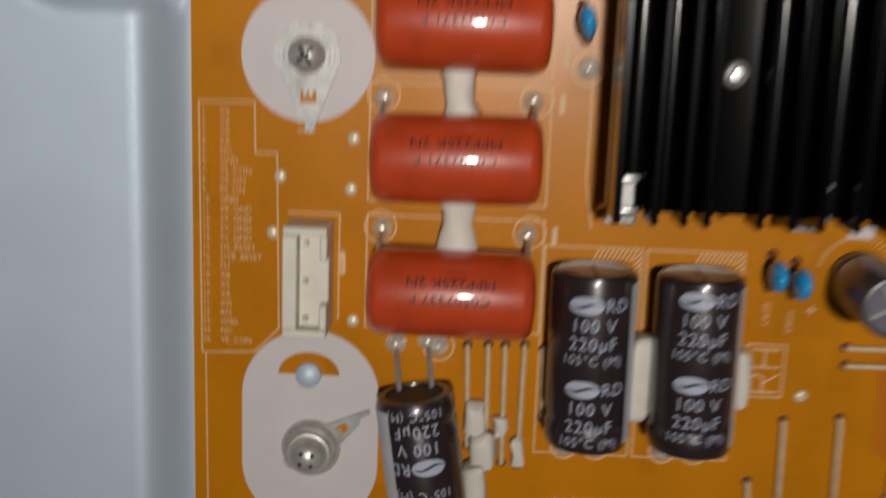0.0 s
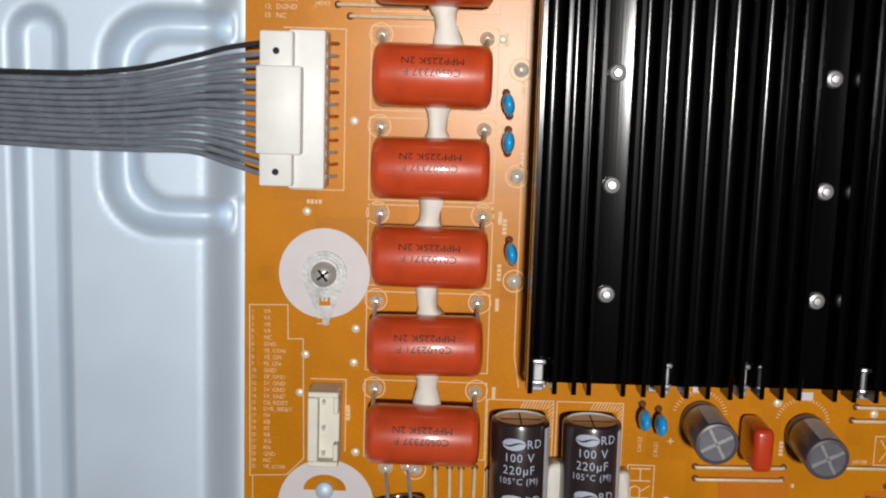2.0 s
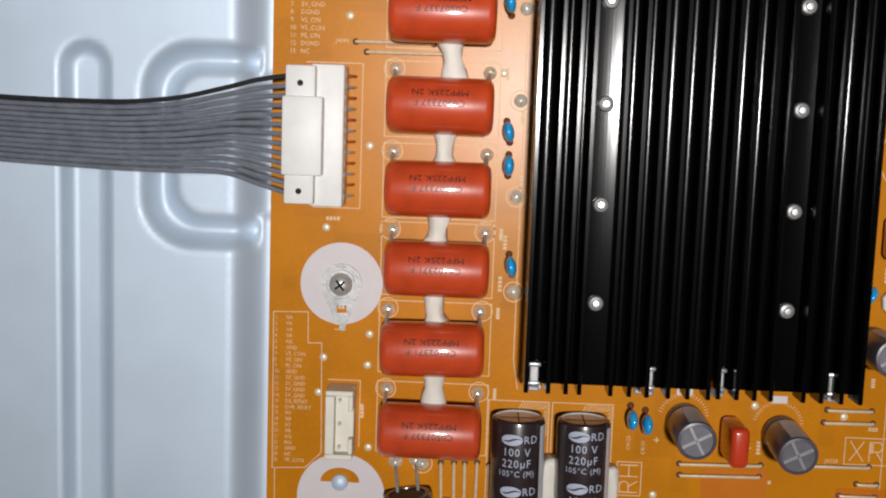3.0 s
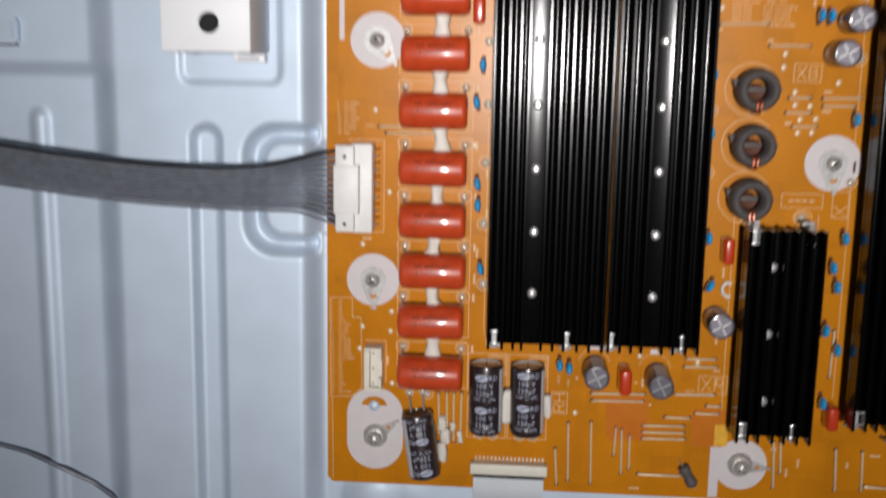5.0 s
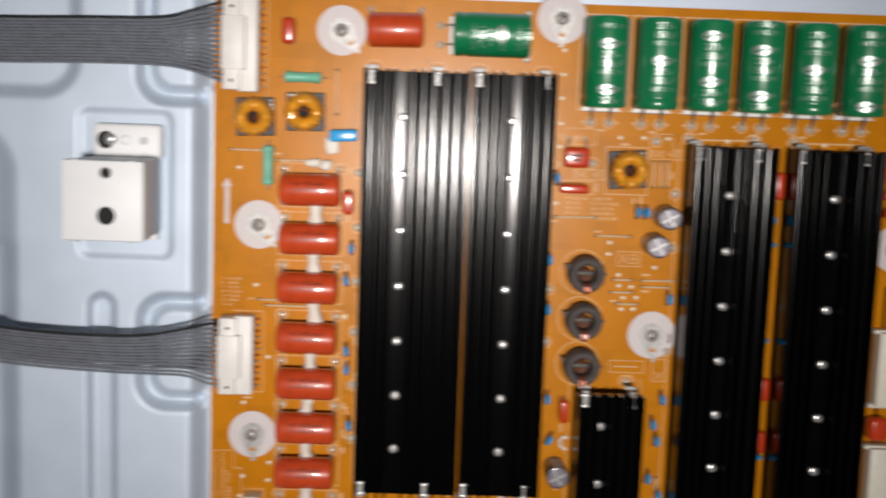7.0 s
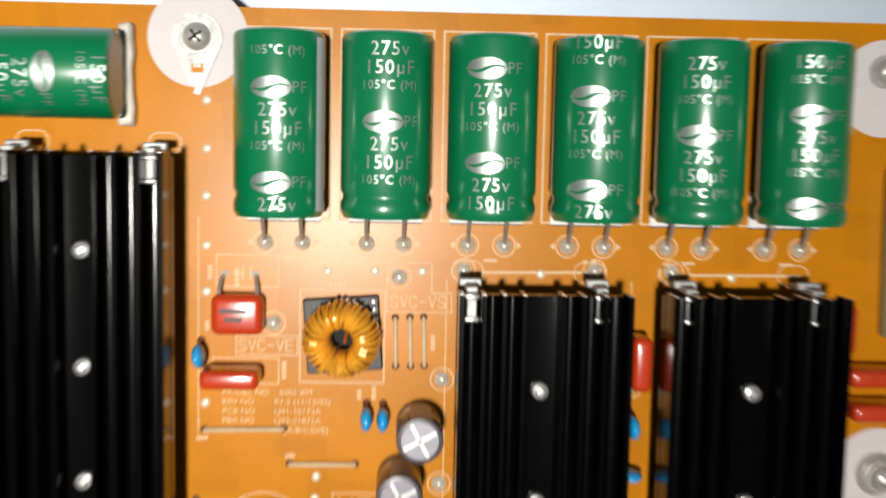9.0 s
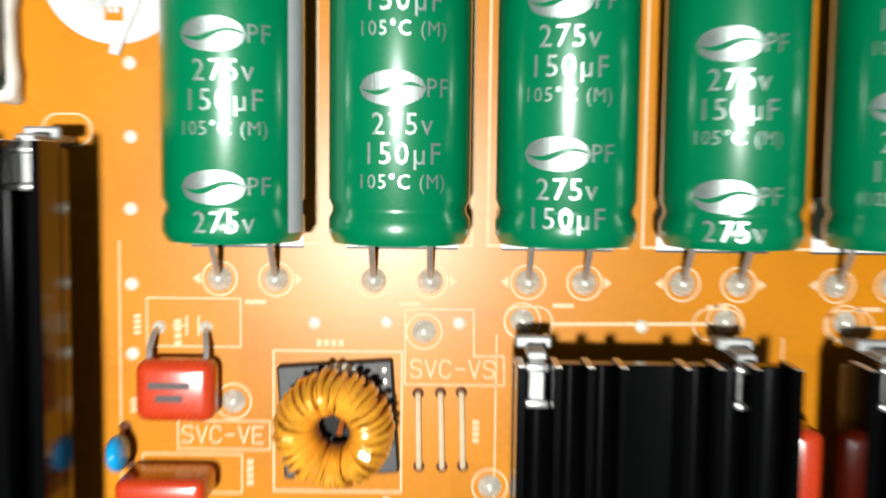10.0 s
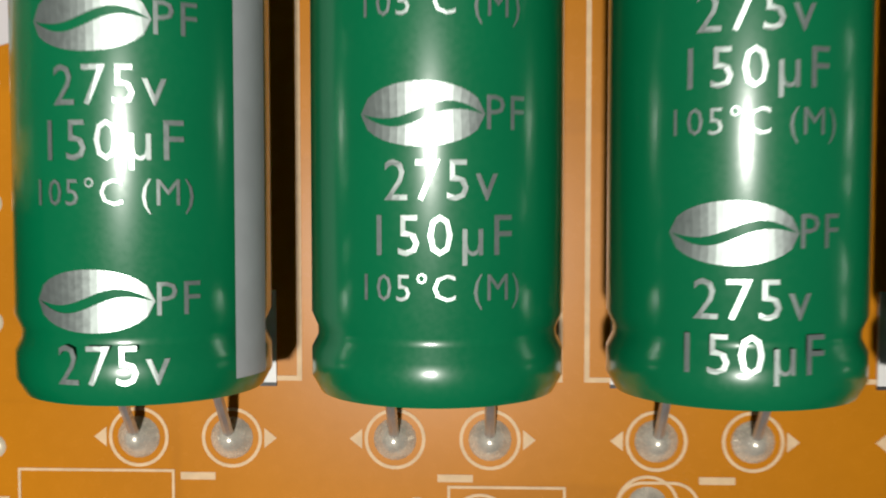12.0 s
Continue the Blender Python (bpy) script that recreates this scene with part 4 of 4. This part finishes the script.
# ---- jumper wires ----
JUMPERS = ((1.4, 56.2, 19.6, 56.2), (4.0, 53.9, 22.1, 53.9), (69.4, -64.4, 70.4, -78.6), (74.0, -54.0, 74.6, -76.8), (82.6, -53.2, 83.2, -77.6), (24.6, -44.2, 25.2, -60.6), (27.8, -44, 28.2, -62), (30.4, -44, 30.7, -63.2), (33.4, -43.8, 33.2, -63.6), (36.3, -44.2, 36.7, -55.4),
           (116.7, -27.0, 127.2, -26.9), (116.1, -30.1, 127.7, -29.9), (82.3, -41.8, 101.8, -41.4), (82.5, -44.6, 101.6, -44.2), (113.0, -40.9, 127.6, -40.7), (160.2, 118.0, 160.4, 108), (163.2, 118.1, 163.5, 108), (166.0, 118.2, 166.3, 108.1), (121.4, 94.4, 137.6, 94.7), (138.8, 87.3, 152.4, 87.3),
           (158.3, 69.3, 171.3, 69.6), (158.5, 66.7, 169.4, 66.8), (146.7, 69.3, 153.9, 69.4), (145.9, 64.1, 154.4, 64.2), (148.5, 59.3, 156.8, 59.4), (-11.1, 117.2, 2.2, 117.2), (8.0, 113.5, 27.4, 113.7), (31.2, 132.9, 31.0, 150), (110, -50, 119, -50), (102, -53.6, 117, -53.3), (102, -56.2, 117.2, -55.9), (102, -58.7, 117.6, -58.4), (121, -48, 129.6, -48), (125, -45, 129.8, -45), (101, -73, 117, -73), (185, -74, 196, -74.3), (169, -14.5, 168.6, -32), (91.9, -55, 91.5, -65.8), (94.1, -55.8, 94.5, -73.2), (97.2, -58, 97.4, -71), (150.5, -58, 151.4, -76), (153, -58, 153.6, -70), (173.3, -60, 174.1, -76), (183, -60.5, 183.7, -75.6))
for x0, y0, x1, y1 in JUMPERS:
    j = thing("jumper_wire", x0, y0, 0, 0, "tinned copper jumper wire soldered to the board", "jumper", "jumper wires")
    d = Vector((x1 - x0, y1 - y0, 0))
    n = d.normalized()
    part("wire", tube([(0, 0, 0), (0.15 * n.x, 0.15 * n.y, 0.75), n * 0.7 + Vector((0, 0, 0.85)), d - n * 0.7 + Vector((0, 0, 0.85)), d - n * 0.15 + Vector((0, 0, 0.75)), d], 0.40, 8), TINNED, j)
    for p in (Vector((0, 0, 0)), d):
        part("solder_joint", lathe([(0, 0.35), (0.45, 0.3), (0.8, 0.02)], seg=12, at=p), BROWNHOLE, j, "dark flux-stained joint")

# ---- solder dots and through-hole joints on the board ----
DOTS = ((-4.7, 12.4), (5.2, 32.1), (6.0, -20.7), (6.3, -13.1), (-4.7, -19.2), (-5.8, -27.9), (6.7, -41.2), (-0.1, 62.1), (122, 161.4), (122, 151.8), (121.9, 142.3), (121.9, 132.3), (121.9, 122.9), (121.6, 99.9), (146.3, 127.4), (155.9, 127.6), (165.6, 127.6), (189.9, 127.4), (229.6, 127.2), (144.3, 84.5), (144.0, 79.8), (163.3, 74.8), (148.6, 71.3), (148.9, 66.8), (154.1, 66.5), (151, 61.8), (156.4, 62), (150.5, 57), (155.4, 57.2), (76.4, -50), (99.5, -26.8), (120.8, -28.6), (-7.6, 110), (36.2, 50), (150.8, -61), (140.2, 28.6), (275, 100), (277, 92), (275.4, 72), (282, 60), (274, 40), (283, 36), (272.5, 28))
for x, y in DOTS:
    part("test_point", lathe([(0, 0.32), (0.5, 0.28), (0.85, 0.12), (0.95, 0.0)], seg=14, at=(x, y, 0)), DOT, board, "small bright tinned test point")
for x, y in ((40.3, 43.8), (40.2, 21.3), (40.5, -1.4), (40.8, 64.9), (40.6, 87.2), (40.6, 109.4), (170.0, 105.3), (169.8, 83.2), (20.1, -44.6), (160.9, 126.4), (135.4, 116.6), (209.4, 104.2), (209.2, 60), (170.2, 40), (249.5, 70), (119.9, 64.4), (119.9, 42.2), (134.8, 26.6), (154.2, 26.6), (174.0, 128.0), (201, 128.2), (217, 128.2)):
    part("solder_joint", lathe([(0, 1.0), (0.5, 0.95), (1.0, 0.5), (1.5, 0.12), (1.6, 0.0)], seg=18, at=(x, y, 0)), SOLDER, board)
    part("printed_ring", ring_flat(2.25, 2.5, Z0, Z1, 28, (x, y)), SILK, board, smooth=False)

# ---- printing on the board ----
levels = itertools.cycle((0.0, 0.006, 0.012, 0.018, 0.024))


def line(pts, w=0.22):
    part("printed_line", stroke(pts, w, Z0, Z1 + next(levels)), SILK, board, smooth=False)


def rect(x0, x1, y0, y1, w=0.22):
    line([(x0, y0), (x1, y0), (x1, y1), (x0, y1), (x0, y0)], w)


line([(-17.0, -8.4), (-8.6, -8.2), (-8.5, -15.8), (-5.2, -15.7), (-4.8, -43.0), (-8.6, -46.9), (-16.8, -47.3), (-17.0, -8.4)])
line([(-16.2, -47.4), (-16.0, -80)])
NAMES = "VA VA VA VA NC GND VS_CON VS_ON PS_ON GND 5V_GND 5V_GND 5V_GND 5V_GND DS_RESET DVR_RESET FH XB XS XR XG RN GND NC VE_CON".split()
for k, word in enumerate(NAMES):
    y = -9.8 - 35.4 * k / 24
    print_text("printing", f"{k + 1}:", 0.95, -16.6, y, Z1, SILK, board, squeeze=0.8)
    print_text("printing", word, 0.95, -13.9, y, Z1, SILK, board, squeeze=0.95)
for k, word in enumerate("VS_GND VS NC NC 5V 5V 5V_GND DGND VS_ON VS_CON PS_ON DGND NC".split()):
    if k < 6:
        continue
    y = 64.4 - 10.8 * (k - 6) / 6
    print_text("printing", f"{k + 1}:", 1.1, -14.1, y, Z1, SILK, board, squeeze=0.85)
    print_text("printing", word, 1.1, -11.6, y, Z1, SILK, board, squeeze=0.95)
for k, (a, b) in enumerate((("MODEL NO", "  60ES XM"), ("REV NO", "R1.5 (11/12/02)"), ("PCB NO", "LJ41-10173A"), ("PBA NO", "LJ92-01872A"), ("", "    [A/B/C/D/E]"))):
    y = 102.2 - 1.98 * k
    for x, body in ((125.0, a), (135.6, b)):
        if body:
            print_text("printing", body, 1.25, x, y, Z1, SILK, board, squeeze=1.05)
GLYPHS = {"X": ((0, 0, 1, 1), (0, 1, 1, 0)), "R": ((0, 0, 0, 1), (0, 1, 0.8, 1), (0.8, 1, 1, 0.75), (1, 0.75, 0.8, 0.5), (0.8, 0.5, 0, 0.5), (0.5, 0.5, 1, 0)), "B": ((0, 0, 0, 1), (0, 1, 0.8, 1), (0.8, 1, 0.9, 0.75), (0.9, 0.75, 0.8, 0.5), (0, 0.5, 0.8, 0.5), (0.8, 0.5, 1, 0.25), (1, 0.25, 0.8, 0), (0.8, 0, 0, 0)), "H": ((0, 0, 0, 1), (1, 0, 1, 1), (0, 0.5, 1, 0.5)),
          "S": ((1, 0.85, 0.8, 1), (0.8, 1, 0.2, 1), (0.2, 1, 0, 0.8), (0, 0.8, 0.1, 0.58), (0.1, 0.58, 0.9, 0.42), (0.9, 0.42, 1, 0.2), (1, 0.2, 0.8, 0), (0.8, 0, 0.2, 0), (0.2, 0, 0, 0.15)), "V": ((0, 1, 0.5, 0), (0.5, 0, 1, 1)), "C": ((1, 0.8, 0.75, 1), (0.75, 1, 0.25, 1), (0.25, 1, 0, 0.75), (0, 0.75, 0, 0.25), (0, 0.25, 0.25, 0), (0.25, 0, 0.75, 0), (0.75, 0, 1, 0.2)), "-": ((0.1, 0.5, 0.9, 0.5),), "E": ((0, 0, 0, 1), (0, 1, 1, 1), (0, 0.5, 0.8, 0.5), (0, 0, 1, 0))}


def stroke_text(body, x, y, w, h, gap, pen, turn=0):
    """Thin single-line letters as printed on boards."""
    bm = bmesh.new()
    for k, letter in enumerate(body):
        for x0, y0, x1, y1 in GLYPHS[letter]:
            stroke([(k * (w + gap) + x0 * w, y0 * h), (k * (w + gap) + x1 * w, y1 * h)], pen, Z0, Z1 + next(levels), bm)
    bm.transform(Matrix.Translation((x, y, 0)) @ Matrix.Rotation(radians(turn), 4, "Z"))
    part("printing", bm, SILK, board, smooth=False)


stroke_text("SVC-VE", 128.5, 110.9, 1.35, 2.2, 0.55, 0.24)
stroke_text("SVC-VS", 159.2, 120.2, 1.4, 2.3, 0.55, 0.24)
stroke_text("XR", 122.9, -39.2, 3.1, 4.6, 1.5, 0.26)
stroke_text("XB", 148.9, 76.2, 2.8, 3.6, 1.3, 0.26)
stroke_text("RH", 72.4, -49.6, 2.8, 4.2, 1.2, 0.26, 90)
for body, x, y in (("C4122", 69.8, -39), ("C4121", 73.4, -40)):
    print_text("printing", body, 0.95, x, y, Z1, SILK, board, turn=90)
print_text("printing", "J4028", 1.0, 117.0, -39.6, Z1, SILK, board)
print_text("printing", "J4043", 1.0, -3.4, 56.3, Z1, SILK, board)
print_text("printing", "+", 2.2, 75.6, -36.4, Z1, SILK, board)
print_text("printing", "+", 2.2, 97.6, -37.4, Z1, SILK, board)
rect(121.6, 132.0, -40.2, -33.6)
rect(147.7, 157.2, 75.0, 81.0)
rect(67.4, 73.3, -50.4, -42.0)
rect(127.9, 140.3, 110.0, 113.9)
rect(123.9, 136.4, 124.0, 130.5)
rect(123.1, 136.5, 104.0, 109.3)
rect(140.8, 158.0, 104.4, 123.6, 0.3)
line([(158.4, 119.2), (158.4, 129.4), (167.5, 129.4), (167.6, 123.1), (171.6, 123.2), (171.7, 119.2), (158.4, 119.2)])
line([(117.9 + 2.4, 138.0), (117.8 + 2.4, 94.0)])
line([(129.2, 128.0), (129.2, 125.6)], 0.3)
line([(130.8, 128.0), (130.8, 125.6)], 0.3)
line([(127.4, 126.8), (129.2, 126.8)])
line([(130.8, 126.8), (132.6, 126.8)])
line([(41.2, 60), (41.2, -18), (42.4, -25)])
line([(130.6, 28), (130.6, -54)])
line([(160.2, 28), (160.2, -50)])
line([(178, 127.6), (200, 127.9)], 0.5)
line([(170.6, 126), (170.6, -40)])
line([(219, 127.6), (244, 127.8)], 0.5)
line([(208.8, 126), (208.8, -40)])
for y in (-10.9, -12.2):
    line([(-2.1, y), (0.5, y)])
line([(-3.4, -24.6), (4.4, -24.6), (4.4, -41)])
line([(4.4, -31), (5.2, -31), (5.2, -33.6), (4.4, -33.6)], 0.4)
line([(-10, 51.2), (3.2, 51.2), (3.2, 17.2), (-8, 17.2)])
line([(3.2, 138.8), (3.2, 178)])
for y in RY:
    rect(8.6, 35.4, y - 7.4, y + 10.2)
    for s in (-1, 1):
        part("printed_ring", ring_flat(2.3, 2.52, Z0, Z1, 28, (21.9 + s * 11.3, y + 8.4)), SILK, board, smooth=False)
    part("printed_mark", box(36.6, 37.4, y + 6.6, y + 9.4, Z0, Z1), SILK, board, "small reference print")
for k in range(6):
    x = 137.4 + 20.5 * k
    rect(x - 9.2, x + 9.2, 138.0, 176.0, 0.4)
    for s in (-1, 1):
        cx = x + s * 3.75
        part("printed_ring", ring_flat(2.15, 2.42, Z0, Z1, 30, (cx, 133.2)), SILK, board, smooth=False)
        part("printed_arrow", prism([(cx + s * 2.6, 132.4), (cx + s * 3.6, 133.2), (cx + s * 2.6, 134.0)], Z0, Z1), SILK, board, smooth=False)
    part("printed_mark", box(x - 0.4, x + 2.4, 129.8, 130.4, Z0, Z1), SILK, board, "small reference print")
for x in (42.9, 58.3):
    rect(x - 7.2, x + 7.4, -61.2, -28.0)
    for k in range(9):
        line([(x + 1.0 + 0.7 * k, -28.2), (x + 0.2 + 0.7 * k, -29.8)], 0.2)
        line([(x + 7.2, -28.6 - 0.9 * k), (x + 6.3, -29.6 - 0.9 * k)], 0.2)
    for s in (-1, 1):
        part("printed_ring", ring_flat(1.9, 2.15, Z0, Z1, 24, (x + s * 2.5, -60.0)), SILK, board, smooth=False)
for x, y in ((82.6, -30.5), (105.2, -31.5)):
    part("printed_block", box(x - 1.9, x + 1.9, y + 5.6, y + 7.4, Z0, Z1 + 0.02), SILK_WHITE, board, smooth=False)
    for k in range(22):
        a = radians(8 + 7.5 * k)
        line([(x + 5.4 * math.cos(a), y + 5.4 * math.sin(a)), (x + 6.1 * math.cos(a), y + 6.1 * math.sin(a))], 0.16)
for y in (72.0, 52.6, 33.6):
    part("printed_ring", ring_flat(9.0, 9.25, Z0, Z1, 48, (133.4, y)), SILK, board, smooth=False)
for x, y in ((-12.4, 87.0),):
    part("printed_arrow", prism([(x - 0.9, y), (x + 0.9, y), (x + 0.9, y + 15.2), (x + 1.9, y + 15.2), (x, y + 18.8), (x - 1.9, y + 15.2), (x - 0.9, y + 15.2)], Z0, Z1), SILK_WHITE, board, smooth=False)
# short reference prints, too small to read
random.seed(5)
for x, y, turn in ((41.0, 40, 1), (41.2, 25, 1), (38.0, 10.5, 1), (37.2, 0.5, 1), (-3, 14.6, 0), (128, 126, 1), (122, 116, 1), (122.6, 127, 1), (148.5, 124.7, 0), (168, 113, 1), (137.6, 107, 1), (153, 102, 1), (156, 102.4, 1), (147, 60.4, 0), (160, 71.6, 0), (160, 64.8, 0), (139, 88.9, 0), (121, 92.6, 0), (8, 116, 0), (4.8, -32, 1), (101, -37, 1), (128, -31.4, 0), (103, -45.6, 0), (161.4, 14, 1), (162, 0, 1), (162, -18, 1), (161.4, -30, 1), (128, 6, 1), (127, -20, 1), (128, -36, 1), (209.6, 76, 1), (209.6, 64, 1), (252, 92, 0), (100, -79, 0), (156, -70, 1), (160, -66, 1), (178, -66, 1), (188, -62, 0), (196, -60, 1)):
    n = 1.0 + random.random()
    bm = bmesh.new()
    for k in range(4):
        a, b = -n + k * n / 2, -n + k * n / 2 + n * 0.36
        if turn:
            box(x - 0.45, x + 0.45, y + a, y + b, Z0, Z1, bm=bm)
        else:
            box(x + a, x + b, y - 0.45, y + 0.45, Z0, Z1, bm=bm)
    part("printed_mark", bm, SILK, board, "small reference print", smooth=False)

rect(146.7, 161.2, 30.4, 35.4)
rect(164.6, 170.2, 27.0, 36.4)
line([(165.2, 27.6), (169.6, 31.4)])
line([(165.2, 31.4), (169.6, 27.6)])
for k in range(4):
    line([(149.4 + 2.4 * k, 32.9), (150.8 + 2.4 * k, 32.9)], 0.5)
part("slit", box(170.7, 171.6, 43.4, 47.4, 0.08, 0.16), BROWNHOLE, board, "narrow dark slit in the pad")
curl = thing("glue_bead", 129.4, -0.4, 0, 0, "curled white silicone glue thread beside a small capacitor", "glue", "glue beads")
part("bead", tube([(1.6, 2.4, 0.7), (-0.4, 2.6, 0.7), (-1.6, 1.0, 0.7), (-1.4, -1.2, 0.7), (0.2, -2.6, 0.7), (1.4, -2.4, 0.7)], 0.7, 8), GLUE, curl)

for x, y in ((45.6, 152.6), (71.3, 152.6), (87.7, 152.6), (113.7, 152.6), (174.8, 127.8), (200.0, 127.8), (217.5, 127.8), (242.5, 127.8), (135.5, 27.0), (154.5, 27.0)):
    loop = stadium(6.4, 4.2, 2.0, 6)
    line([(x + a, y + b) for a, b in loop] + [(x + loop[0][0], y + loop[0][1])], 0.24)
for x, y, lx, ly, h in ((106.6, 166.0, 3.0, 20.0, 3.0),):
    g = thing("glue_bead", x, y, 0, 0, "cream silicone glue bead at the end of a green capacitor", "glue", "glue beads")
    bm = box(-lx / 2, lx / 2, -ly / 2, ly / 2, 0, h, 0.9, 3)
    bmesh.ops.subdivide_edges(bm, edges=[e for e in bm.edges if abs(e.verts[0].co.y - e.verts[1].co.y) > 4], cuts=6)
    for v in bm.verts:
        v.co += Vector(noise.noise_vector(v.co * 0.4 + Vector((x, y, 0)))) * 0.7 * (v.co.z > 0.1)
        v.co.z = max(v.co.z, 0)
    part("bead", bm, GLUE, g)

# second board's few prints
for x, y in ((275.2, 50.0),):
    part("printed_arrow", prism([(x - 0.9, y), (x + 0.9, y), (x + 0.9, y + 11.2), (x + 1.9, y + 11.2), (x, y + 14.8), (x - 1.9, y + 11.2), (x - 0.9, y + 11.2)], Z0, Z1), SILK_WHITE, side_board, smooth=False)
for x0, x1, y0, y1 in ((271.5, 288, 139.4, 152), (271.5, 288, 119.8, 132.2), (284, 300, 66, 96), (254, 283.5, 4.8, 17.6)):
    part("printed_line", stroke([(max(x0, 271), y0), (x1, y0), (x1, y1), (max(x0, 271), y1), (max(x0, 271), y0)], 0.22, Z0, Z1), SILK, side_board, smooth=False)
ic = thing("power_module", 290.5, 44.0, 0, 0, "black power module on the second circuit board", "module")
part("body", box(-5, 22, -20, 20, 0, 7, 0.6, 2), BLACK, ic)
